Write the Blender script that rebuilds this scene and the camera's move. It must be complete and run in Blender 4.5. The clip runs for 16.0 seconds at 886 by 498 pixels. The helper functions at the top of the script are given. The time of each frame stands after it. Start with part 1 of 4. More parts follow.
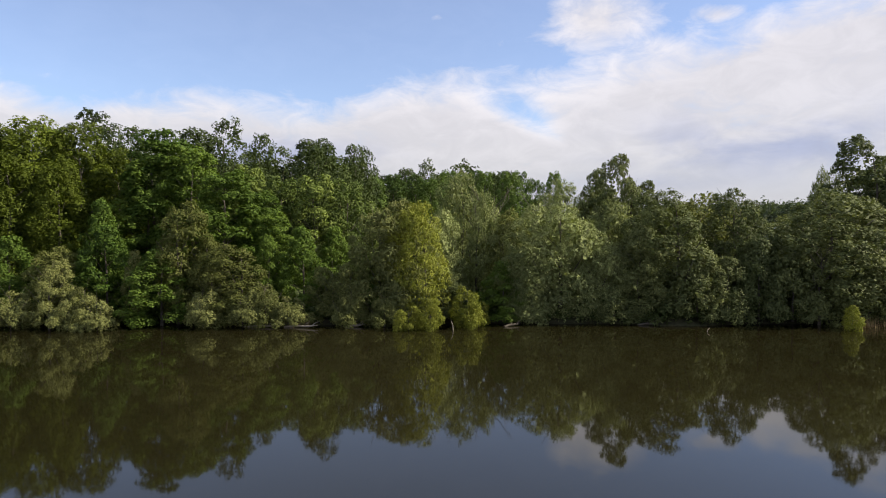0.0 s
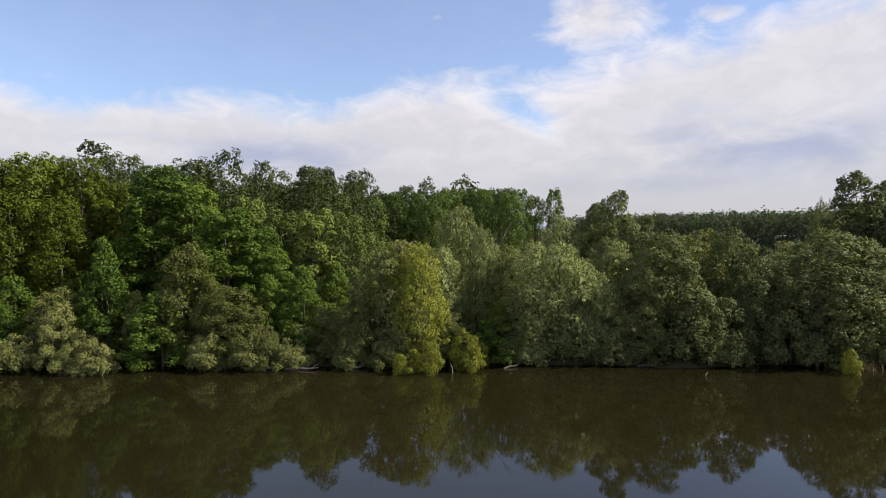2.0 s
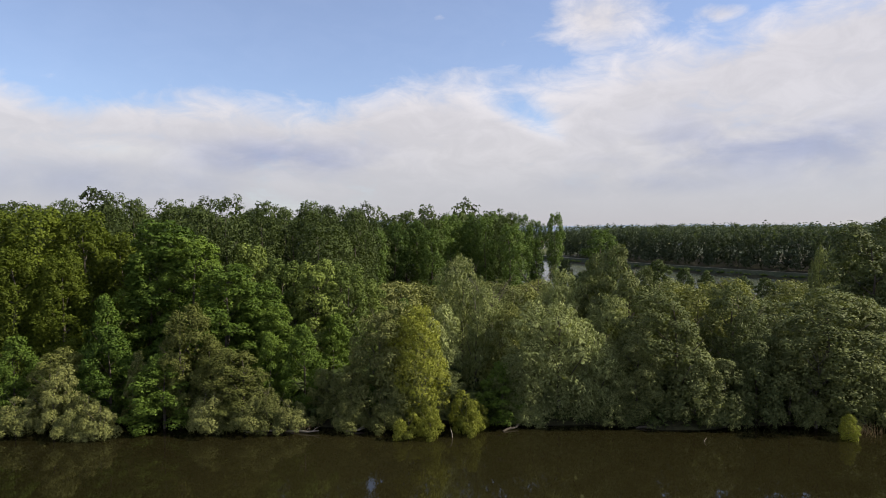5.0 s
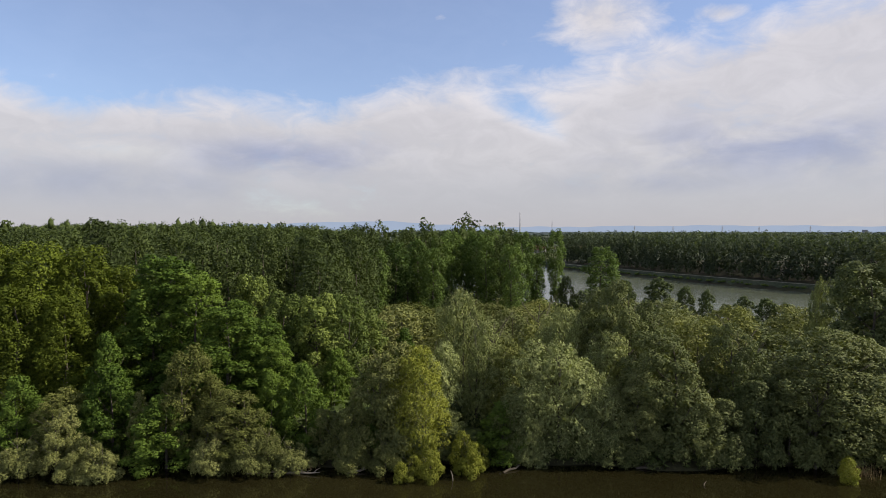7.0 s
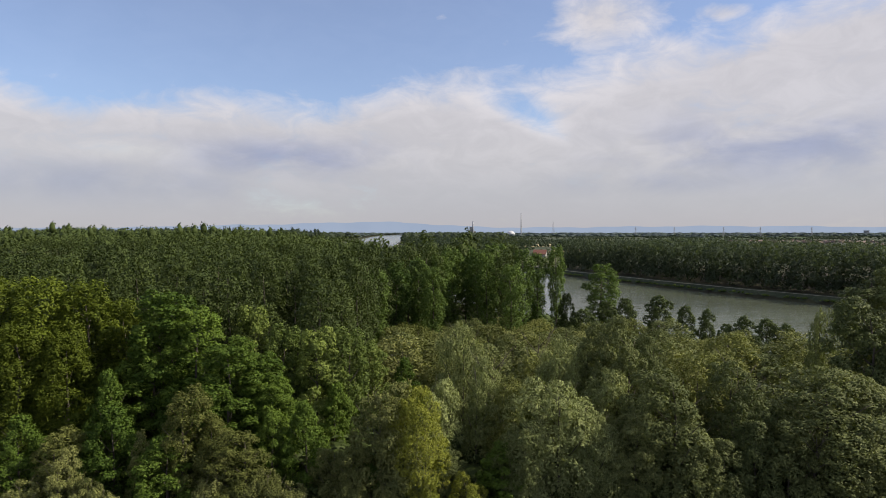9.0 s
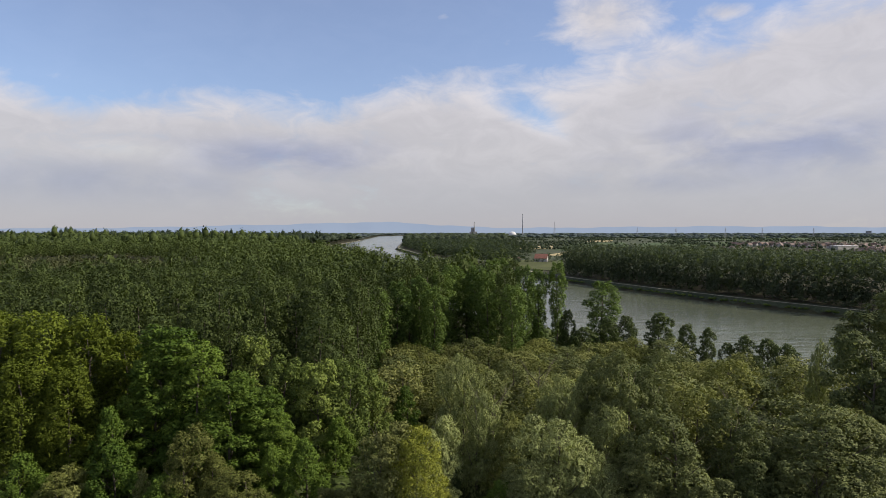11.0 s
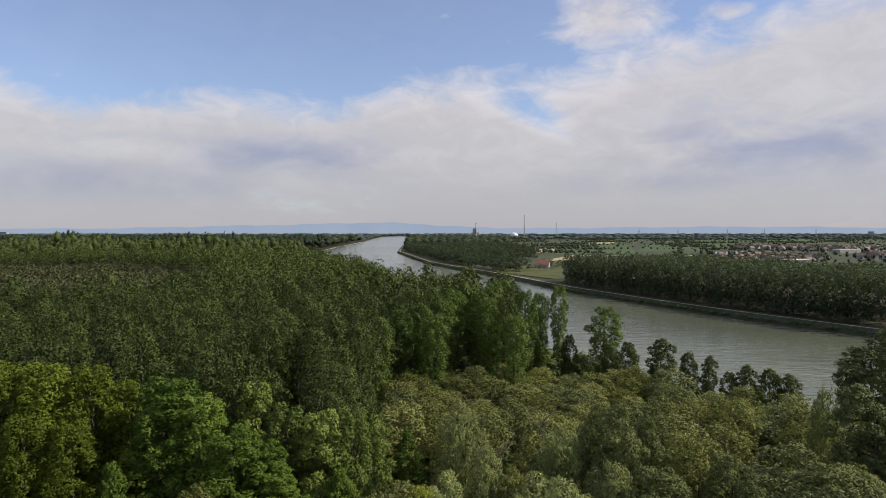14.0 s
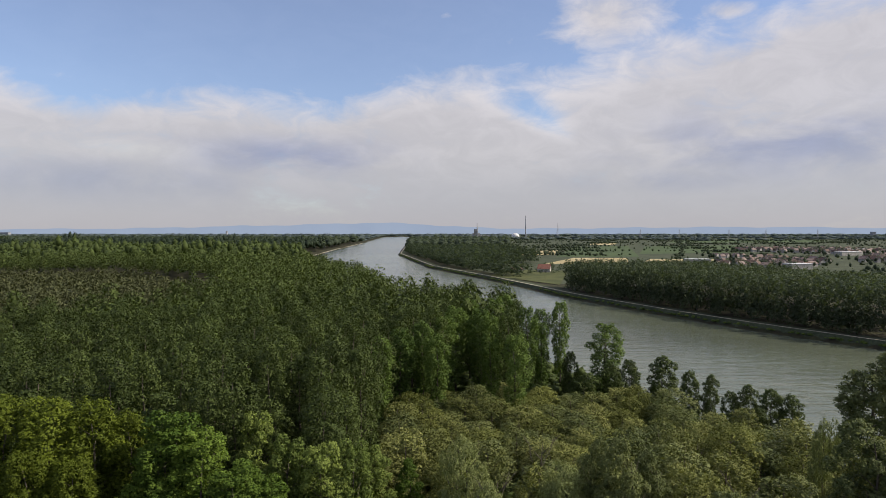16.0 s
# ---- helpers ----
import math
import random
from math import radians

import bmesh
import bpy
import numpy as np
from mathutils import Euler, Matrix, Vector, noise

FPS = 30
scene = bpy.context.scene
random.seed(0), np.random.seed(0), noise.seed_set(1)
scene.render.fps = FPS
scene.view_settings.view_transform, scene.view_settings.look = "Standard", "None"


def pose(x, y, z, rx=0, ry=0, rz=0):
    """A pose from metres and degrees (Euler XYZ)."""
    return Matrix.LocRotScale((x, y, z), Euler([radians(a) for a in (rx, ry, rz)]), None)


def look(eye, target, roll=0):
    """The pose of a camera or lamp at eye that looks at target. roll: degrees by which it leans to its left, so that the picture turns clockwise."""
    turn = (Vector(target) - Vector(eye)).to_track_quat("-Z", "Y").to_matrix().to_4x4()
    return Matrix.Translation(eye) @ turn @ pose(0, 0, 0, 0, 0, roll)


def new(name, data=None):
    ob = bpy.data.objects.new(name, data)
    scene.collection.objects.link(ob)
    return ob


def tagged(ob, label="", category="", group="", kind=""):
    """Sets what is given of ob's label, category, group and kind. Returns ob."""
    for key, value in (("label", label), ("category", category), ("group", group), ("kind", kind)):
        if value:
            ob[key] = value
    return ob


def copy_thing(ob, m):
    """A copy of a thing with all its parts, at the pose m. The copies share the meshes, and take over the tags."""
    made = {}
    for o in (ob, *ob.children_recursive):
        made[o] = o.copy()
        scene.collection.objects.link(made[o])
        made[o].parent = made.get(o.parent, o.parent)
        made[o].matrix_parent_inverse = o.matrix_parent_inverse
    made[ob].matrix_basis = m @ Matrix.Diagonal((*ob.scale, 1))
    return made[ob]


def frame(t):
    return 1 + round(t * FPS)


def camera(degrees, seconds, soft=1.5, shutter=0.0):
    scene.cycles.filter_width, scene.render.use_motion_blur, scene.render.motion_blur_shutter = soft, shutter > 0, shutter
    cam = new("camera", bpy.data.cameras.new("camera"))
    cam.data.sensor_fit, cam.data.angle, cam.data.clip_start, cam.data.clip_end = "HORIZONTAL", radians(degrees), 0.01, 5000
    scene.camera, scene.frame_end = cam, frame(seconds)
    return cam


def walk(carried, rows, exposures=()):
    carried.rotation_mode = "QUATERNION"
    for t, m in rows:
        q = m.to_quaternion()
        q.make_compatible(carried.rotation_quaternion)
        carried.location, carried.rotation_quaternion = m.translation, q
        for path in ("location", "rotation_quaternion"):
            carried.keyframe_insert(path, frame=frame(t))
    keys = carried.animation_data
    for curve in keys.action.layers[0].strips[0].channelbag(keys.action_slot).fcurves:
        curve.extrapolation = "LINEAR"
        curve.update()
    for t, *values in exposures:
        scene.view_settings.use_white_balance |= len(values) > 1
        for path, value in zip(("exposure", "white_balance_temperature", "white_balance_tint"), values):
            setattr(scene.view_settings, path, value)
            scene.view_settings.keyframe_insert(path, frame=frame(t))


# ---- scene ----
# Camera: a slow vertical climb over a still backwater
cam = camera(70.7, 16.0, soft=0.8)
EYE, CLIMB = 12.8, 2.808
# seconds, x, y, yaw, pitch
ROWS = [
    (0.0, 0.0, 0.0, 0.0, -1.76),
    (1.0, 0.04, -0.09, 0.03, -1.76),
    (2.0, 0.15, -0.2, 0.07, -1.76),
    (3.5, 0.27, -0.31, 0.15, -1.76),
    (6.0, 0.49, -0.45, 0.3, -1.76),
    (7.5, 0.52, -0.56, 0.37, -1.77),
    (9.0, 0.68, -0.62, 0.45, -1.78),
    (11.5, 0.86, -0.59, 0.62, -1.83),
    (13.0, 0.81, -0.5, 0.69, -1.86),
    (14.5, 0.81, -0.33, 0.77, -1.89),
    (16.0, 0.86, -0.25, 0.86, -1.92),
]
walk(cam, [(t, pose(x, y, EYE + CLIMB * t, 90 + pitch, 0, yaw)) for t, x, y, yaw, pitch in ROWS],
     exposures=[(0, 0.78), (3.5, 0.69), (9, 0.46), (16, 0.4)])

# ---------------------------------------------------------------- light
SUN_EL, SUN_AZ = 40.0, 93.0        # degrees; azimuth from straight ahead towards the right
sun_data = bpy.data.lights.new("sun", "SUN")
sun_data.energy, sun_data.angle, sun_data.color = 4.1, radians(0.8), (1.0, 0.91, 0.75)
sun = new("sun", sun_data)
sun_way = Vector((math.cos(radians(SUN_EL)) * math.sin(radians(SUN_AZ)), math.cos(radians(SUN_EL)) * math.cos(radians(SUN_AZ)), math.sin(radians(SUN_EL))))
sun.matrix_world = look(sun_way * 200, (0, 0, 0))


class Graph:
    """Short-hand for wiring shader nodes."""

    def __init__(self, tree):
        self.tree = tree
        tree.nodes.clear()


    def link(self, a, b):
        self.tree.links.new(a, b)

    def put(self, socket, value):
        if isinstance(value, bpy.types.NodeSocket):
            self.link(value, socket)
        elif value is not None:
            socket.default_value = value

    def math(self, op, a, b=None, c=None, clamp=False):
        n = self.tree.nodes.new("ShaderNodeMath")
        n.operation, n.use_clamp = op, clamp
        for i, v in enumerate((a, b, c)):
            self.put(n.inputs[i], v)
        return n.outputs[0]

    def step(self, v, lo, hi, out_lo=0.0, out_hi=1.0):
        n = self.tree.nodes.new("ShaderNodeMapRange")
        n.interpolation_type = "SMOOTHSTEP"
        for i, x in enumerate((v, lo, hi, out_lo, out_hi)):
            self.put(n.inputs[i], x)
        return n.outputs[0]

    def noise(self, vector, scale, detail=4.0, rough=0.55, warp=0.0):
        n = self.tree.nodes.new("ShaderNodeTexNoise")
        self.put(n.inputs["Vector"], vector)
        n.inputs["Scale"].default_value, n.inputs["Detail"].default_value = scale, detail
        n.inputs["Roughness"].default_value, n.inputs["Distortion"].default_value = rough, warp
        return n.outputs[0]

    def mix(self, fac, a, b, blend="MIX"):
        n = self.tree.nodes.new("ShaderNodeMix")
        n.data_type, n.blend_type = "RGBA", blend
        self.put(n.inputs[0], fac)
        for s, v in ((n.inputs[6], a), (n.inputs[7], b)):
            self.put(s, (*v, 1.0) if isinstance(v, tuple) and len(v) == 3 else v)
        return n.outputs[2]


def make_world():
    """Nishita sky with fair-weather cloud banks."""
    world = bpy.data.worlds.new("sky")
    scene.world = world
    world.use_nodes = True
    g = Graph(world.node_tree)
    t = world.node_tree
    sky = t.nodes.new("ShaderNodeTexSky")
    sky.sky_type, sky.sun_disc = "NISHITA", False
    sky.sun_elevation, sky.sun_rotation = radians(SUN_EL), radians(SUN_AZ)
    sky.air_density, sky.dust_density, sky.ozone_density = 1.0, 0.4, 3.0
    coord = t.nodes.new("ShaderNodeTexCoord")
    sep = t.nodes.new("ShaderNodeSeparateXYZ")
    g.link(coord.outputs["Generated"], sep.inputs[0])
    flat = g.math("SQRT", g.math("SUBTRACT", 1.0, g.math("MULTIPLY", g.math("MULTIPLY", sep.outputs[2], sep.outputs[2]), 0.999)))
    az = g.math("DIVIDE", sep.outputs[0], flat)
    el = g.math("ARCSINE", sep.outputs[2])
    stretch = t.nodes.new("ShaderNodeMapping")
    stretch.inputs["Scale"].default_value = (1.0, 1.0, 2.1)
    g.link(coord.outputs["Generated"], stretch.inputs[0])
    way = stretch.outputs[0]
    big = g.noise(way, 4.5, 9, 0.6, 0.3)
    fine = g.noise(way, 14.0, 9, 0.62, 0.6)
    swell = g.math("MULTIPLY", g.math("SUBTRACT", g.math("ADD", g.math("MULTIPLY", big, 0.62), g.math("MULTIPLY", fine, 0.38)), 0.5), 5.2)

    def hump(v, mid, half):
        return g.step(g.math("ABSOLUTE", g.math("SUBTRACT", v, mid)), 0.0, half, 1.0, 0.0)

    # a low bank along the horizon, a high bank climbing to the right, a torn patch above, a blue rift between
    edge = g.math("ADD", g.math("ADD", 0.202, g.math("MULTIPLY", hump(az, -0.03, 0.2), 0.026)), g.step(az, -0.75, -0.4, -0.015, 0.0))
    low = g.math("DIVIDE", g.math("SUBTRACT", edge, el), 0.04)
    high = g.math("DIVIDE", g.math("SUBTRACT", g.math("ADD", 0.222, g.math("MULTIPLY", g.math("SUBTRACT", az, 0.16), 0.27)), el), 0.05)
    field_sum = g.math("MAXIMUM", low, g.math("MINIMUM", high, g.math("DIVIDE", g.math("SUBTRACT", az, 0.12), 0.04)))
    puff = g.math("MULTIPLY", hump(az, 0.234, 0.2), hump(el, 0.315, 0.1))
    puff = g.math("MAXIMUM", puff, g.math("MULTIPLY", hump(az, 0.4, 0.09), hump(el, 0.305, 0.035)))
    field_sum = g.math("MAXIMUM", field_sum, g.math("SUBTRACT", g.math("MULTIPLY", puff, 2.0), 1.4))
    rift = g.math("MULTIPLY", hump(g.math("ADD", el, g.math("MULTIPLY", az, 0.55)), 0.245, 0.05), hump(az, 0.15, 0.13))
    field_sum = g.math("SUBTRACT", field_sum, g.math("MULTIPLY", rift, 1.0))
    field_sum = g.math("MINIMUM", g.math("MAXIMUM", field_sum, -1.45), 1.3)
    # broken cloud overhead and behind, out of view, added for more fill light
    over = g.math("MAXIMUM", g.step(el, 0.42, 0.7), g.math("MULTIPLY", g.step(sep.outputs[1], 0.25, -0.1), g.step(el, 0.0, 0.12)))
    field_sum = g.math("MAXIMUM", field_sum, g.math("SUBTRACT", g.math("MULTIPLY", over, 1.55), 1.45))
    # a few thin scraps drifting in the blue
    for ax, ex, size in ((0.093, 0.285, 0.045), (-0.01, 0.325, 0.03), (-0.2, 0.25, 0.04)):
        scrap = g.math("MULTIPLY", hump(az, ax, size), hump(el, ex, size * 0.6))
        field_sum = g.math("MAXIMUM", field_sum, g.math("SUBTRACT", g.math("MULTIPLY", scrap, 0.85), 1.45))
    mask = g.step(g.math("ADD", field_sum, swell), -0.8, 1.15)
    # cloud bodies: pale tops, lilac-grey shaded bellies
    belly = g.noise(way, 5.5, 6, 0.55, 0.5)
    shade = g.math("MULTIPLY", g.math("MULTIPLY", hump(az, -0.25, 0.26), hump(el, 0.108, 0.05)), 1.1)
    for ax, ex, wide, high in ((0.47, 0.115, 0.34, 0.085), (0.31, 0.072, 0.2, 0.03), (-0.48, 0.06, 0.3, 0.05)):
        shade = g.math("MAXIMUM", shade, g.math("MULTIPLY", hump(az, ax, wide), hump(el, ex, high)))
    shade = g.math("MULTIPLY", shade, g.step(belly, 0.3, 0.62), None, True)
    gleam = g.math("MULTIPLY", g.math("MULTIPLY", hump(az, -0.44, 0.09), hump(el, 0.112, 0.022)), g.step(belly, 0.35, 0.6), None, True)
    cloud = g.mix(shade, (4.25, 4.0, 4.02), (2.5, 2.58, 3.45))
    cloud = g.mix(gleam, cloud, (5.0, 4.75, 4.6))
    rim = g.step(field_sum, 1.7, -0.3, 0.9, 1.12)
    wisp = g.math("MULTIPLY", g.math("MULTIPLY", g.step(fine, 0.35, 0.7, 0.94, 1.05), rim), g.step(el, 0.0, 0.2, 0.9, 1.03))
    cloud = g.mix(1.0, cloud, wisp, "MULTIPLY")
    cloud = g.mix(g.step(el, 0.13, 0.01, 0.0, 0.85), cloud, (2.76, 2.72, 3.05))
    clear = g.mix(1.0, sky.outputs[0], (0.83, 0.83, 0.92), "MULTIPLY")
    total = g.mix(g.math("MAXIMUM", g.math("MULTIPLY", mask, 0.88), 0.14), clear, cloud)
    back = t.nodes.new("ShaderNodeBackground")
    g.link(total, back.inputs[0])
    back.inputs[1].default_value = 0.118
    out = t.nodes.new("ShaderNodeOutputWorld")
    g.link(back.outputs[0], out.inputs[0])


make_world()


# ---------------------------------------------------------------- materials
def material(name):
    m = bpy.data.materials.new(name)
    m.use_nodes = True
    return m, Graph(m.node_tree), m.node_tree


def finish(g, t, shader):
    out = t.nodes.new("ShaderNodeOutputMaterial")
    g.link(shader, out.inputs[0])


def principled(g, t, colour, rough=0.8, spec=0.3, bump=None, height=0.02):
    p = t.nodes.new("ShaderNodeBsdfPrincipled")
    g.put(p.inputs["Base Color"], (*colour, 1) if isinstance(colour, tuple) else colour)
    g.put(p.inputs["Roughness"], rough)
    p.inputs["Specular IOR Level"].default_value = spec
    if bump is not None:
        b = t.nodes.new("ShaderNodeBump")
        b.inputs["Strength"].default_value, b.inputs["Distance"].default_value = 1.0, height
        g.put(b.inputs["Height"], bump)
        g.link(b.outputs[0], p.inputs["Normal"])
    return p


def foliage(name, dark, light, glow=0.25, gloss=0.35):
    """Leaves: two tones mixed leaf by leaf, tree by tree and in patches; some light passes through."""
    m, g, t = material(name)
    geo, info, coord = t.nodes.new("ShaderNodeNewGeometry"), t.nodes.new("ShaderNodeObjectInfo"), t.nodes.new("ShaderNodeTexCoord")
    patch = g.noise(coord.outputs["Object"], 0.35, 3)
    grain = g.noise(coord.outputs["Object"], 5.0, 3, 0.75)
    mixv = g.math("ADD", g.math("MULTIPLY", geo.outputs["Random Per Island"], 0.72), g.math("MULTIPLY", patch, 0.34))
    mixv = g.math("ADD", mixv, g.math("MULTIPLY", g.math("SUBTRACT", info.outputs["Random"], 0.5), 0.8), None, True)
    col = g.mix(mixv, dark, light)
    col = g.mix(1.0, col, g.step(grain, 0.36, 0.66, 0.62, 1.36), "MULTIPLY")
    p = principled(g, t, col, 0.65, gloss * 0.4)
    tr = t.nodes.new("ShaderNodeBsdfTranslucent")
    warm = g.mix(1.0, col, (1.15, 1.2, 0.5), "MULTIPLY")
    g.link(warm, tr.inputs[0])
    mx = t.nodes.new("ShaderNodeMixShader")
    mx.inputs[0].default_value = glow * 0.8
    g.link(p.outputs[0], mx.inputs[1])
    g.link(tr.outputs[0], mx.inputs[2])
    finish(g, t, mx.outputs[0])
    return m


def speckled(name, a, b, scale, rough=0.9, bump=0.05, fine=None):
    m, g, t = material(name)
    coord = t.nodes.new("ShaderNodeTexCoord")
    n1 = g.noise(coord.outputs["Object"], scale, 5)
    n2 = g.noise(coord.outputs["Object"], fine or scale * 9, 4, 0.65)
    col = g.mix(g.step(n1, 0.35, 0.65), a, b)
    col = g.mix(1.0, col, g.step(n2, 0.3, 0.7, 0.7, 1.25), "MULTIPLY")
    finish(g, t, principled(g, t, col, rough, 0.2, n2, bump).outputs[0])
    return m


def water(name, colour, rough, scale, height, streak=(1, 1, 1), calm=None, sheen=0.5):
    m, g, t = material(name)
    coord, mp = t.nodes.new("ShaderNodeTexCoord"), t.nodes.new("ShaderNodeMapping")
    g.link(coord.outputs["Object"], mp.inputs[0])
    mp.inputs["Scale"].default_value = streak
    n1 = g.noise(mp.outputs[0], scale, 4, 0.6, 0.4)
    n2 = g.noise(mp.outputs[0], scale * 0.06, 4, 0.55, 0.5)
    tone = g.noise(mp.outputs[0], scale * 0.02, 5)
    gust = g.step(n2, 0.42, 0.66, 0.25 if calm else 0.6, 1.0)
    col = g.mix(g.step(tone, 0.35, 0.65), tuple(c * 1.15 for c in colour), tuple(c * 0.7 for c in colour))
    p = principled(g, t, col, rough, sheen, g.math("MULTIPLY", n1, gust), height)
    p.inputs["IOR"].default_value = 1.33
    finish(g, t, p.outputs[0])
    return m


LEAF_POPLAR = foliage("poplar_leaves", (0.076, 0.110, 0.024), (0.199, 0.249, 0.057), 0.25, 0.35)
# Darker copy of the poplar leaves: dimmer light put into the colour.
LEAF_POPLAR_DIM = foliage("wood_poplar_leaves", (0.033, 0.048, 0.013), (0.077, 0.104, 0.028), 0.25, 0.35)
LEAF_SILVER = foliage("pale_willow_leaves", (0.135, 0.159, 0.058), (0.322, 0.357, 0.143), 0.25, 0.25)
LEAF_BRIGHT = foliage("maple_leaves", (0.050, 0.089, 0.013), (0.123, 0.182, 0.028), 0.32, 0.3)
LEAF_YELLOW = foliage("yellow_green_leaves", (0.124, 0.141, 0.018), (0.247, 0.264, 0.045), 0.32, 0.25)
LEAF_LIME = foliage("lime_leaves", (0.066, 0.088, 0.010), (0.144, 0.182, 0.021), 0.32, 0.3)
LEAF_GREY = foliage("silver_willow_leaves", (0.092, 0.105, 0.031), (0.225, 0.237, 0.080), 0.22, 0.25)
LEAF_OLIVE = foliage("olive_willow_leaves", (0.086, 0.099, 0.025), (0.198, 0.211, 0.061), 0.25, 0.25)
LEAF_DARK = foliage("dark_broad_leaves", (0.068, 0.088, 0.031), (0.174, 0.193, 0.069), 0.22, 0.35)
# Blue-grey tint and extra translucence stand for haze over distant trees.
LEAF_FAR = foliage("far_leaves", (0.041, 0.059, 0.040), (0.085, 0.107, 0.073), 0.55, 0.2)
# Bluish leaves for the far bank: haze over the river in the colour.
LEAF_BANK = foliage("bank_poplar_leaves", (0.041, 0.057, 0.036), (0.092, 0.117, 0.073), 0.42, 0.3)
LEAF_CARR = foliage("carr_leaves", (0.041, 0.049, 0.023), (0.088, 0.095, 0.045), 0.2, 0.2)
LEAF_ROW = foliage("row_poplar_leaves", (0.049, 0.083, 0.019), (0.121, 0.177, 0.041), 0.32, 0.3)
# Horizon haze is put straight into this pale blue leaf colour.
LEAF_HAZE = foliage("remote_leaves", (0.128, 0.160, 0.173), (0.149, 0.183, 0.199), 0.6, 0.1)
BARK = speckled("grey_bark", (0.062, 0.052, 0.040), (0.115, 0.10, 0.08), 1.2, 0.9, 0.03)
DEADWOOD = speckled("bleached_wood", (0.20, 0.17, 0.13), (0.30, 0.26, 0.20), 2.0, 0.8, 0.01)
EARTH = speckled("wooded_ground", (0.030, 0.026, 0.016), (0.044, 0.045, 0.020), 0.05, 1.0, 0.2, 1.1)
# Greyed green: haze over the far plain is put into the grass.
GRASS = speckled("meadow_grass", (0.042, 0.053, 0.030), (0.066, 0.076, 0.044), 0.03, 1.0, 0.1, 0.8)
# Lighter, yellower copy of the grass with sunlight put into its colour.
MEADOW = speckled("sunlit_meadow", (0.055, 0.066, 0.024), (0.085, 0.092, 0.034), 0.04, 1.0, 0.1, 0.8)
CROP = speckled("green_crop", (0.052, 0.078, 0.034), (0.066, 0.094, 0.038), 0.01, 1.0, 0.1, 0.3)
STUBBLE = speckled("ripe_field", (0.34, 0.28, 0.15), (0.42, 0.35, 0.2), 0.01, 1.0, 0.1, 0.3)
GRAVEL = speckled("pale_gravel", (0.36, 0.32, 0.24), (0.48, 0.43, 0.33), 0.2, 0.9, 0.03)
POND = water("still_brown_water", (0.0128, 0.0112, 0.0042), 0.036, 0.55, 0.007, (1, 0.6, 1), True, 1.0)
RIVER = water("grey_green_river", (0.118, 0.134, 0.096), 0.13, 0.22, 0.7, (0.35, 1, 1))
# ROOF_RED and PLASTER are muted to put the town's haze into colour.
ROOF_RED = speckled("red_roof_tile", (0.105, 0.075, 0.064), (0.15, 0.10, 0.083), 0.6, 0.8, 0.02)
ROOF_ORANGE = speckled("orange_roof_tile", (0.17, 0.080, 0.062), (0.22, 0.105, 0.082), 0.6, 0.8, 0.02)
ROOF_GREY = speckled("grey_roof_tile", (0.16, 0.12, 0.11), (0.26, 0.2, 0.18), 0.6, 0.8, 0.02)
PLASTER = speckled("pale_render", (0.30, 0.29, 0.27), (0.42, 0.40, 0.38), 0.4, 0.9, 0.01)
CONCRETE = speckled("concrete", (0.26, 0.27, 0.29), (0.34, 0.35, 0.37), 0.05, 0.85, 0.02)
WHITE = speckled("white_cladding", (0.56, 0.56, 0.57), (0.64, 0.64, 0.65), 0.05, 0.6, 0.01)
STEEL = speckled("galvanised_steel", (0.25, 0.26, 0.28), (0.34, 0.35, 0.37), 0.3, 0.5, 0.005)


# ---------------------------------------------------------------- mesh helpers
def mesh_of(name, verts, faces, mat, smooth=False, normals=None):
    me = bpy.data.meshes.new(name)
    verts = np.asarray(verts, dtype=np.float32)
    me.vertices.add(len(verts))
    me.vertices.foreach_set("co", verts.ravel())
    if isinstance(faces, np.ndarray):
        counts, flat = np.full(len(faces), faces.shape[1]), faces.ravel()
    else:
        counts, flat = np.array([len(f) for f in faces]), np.concatenate([np.asarray(f) for f in faces])
    starts = np.concatenate(([0], np.cumsum(counts)[:-1]))
    me.loops.add(len(flat))
    me.loops.foreach_set("vertex_index", flat.astype(np.int32))
    me.polygons.add(len(counts))
    me.polygons.foreach_set("loop_start", starts.astype(np.int32))
    me.materials.append(mat)
    me.update(calc_edges=True)
    me.validate()
    me.polygons.foreach_set("use_smooth", np.full(len(counts), smooth or normals is not None))
    if normals is not None:
        me.normals_split_custom_set_from_vertices(normals.tolist())
    return me


def part(name, me, parent, label="", at=None):
    ob = new(name, me)
    ob.parent = parent
    if at is not None:
        ob.matrix_basis = at
    return tagged(ob, label) if label else ob


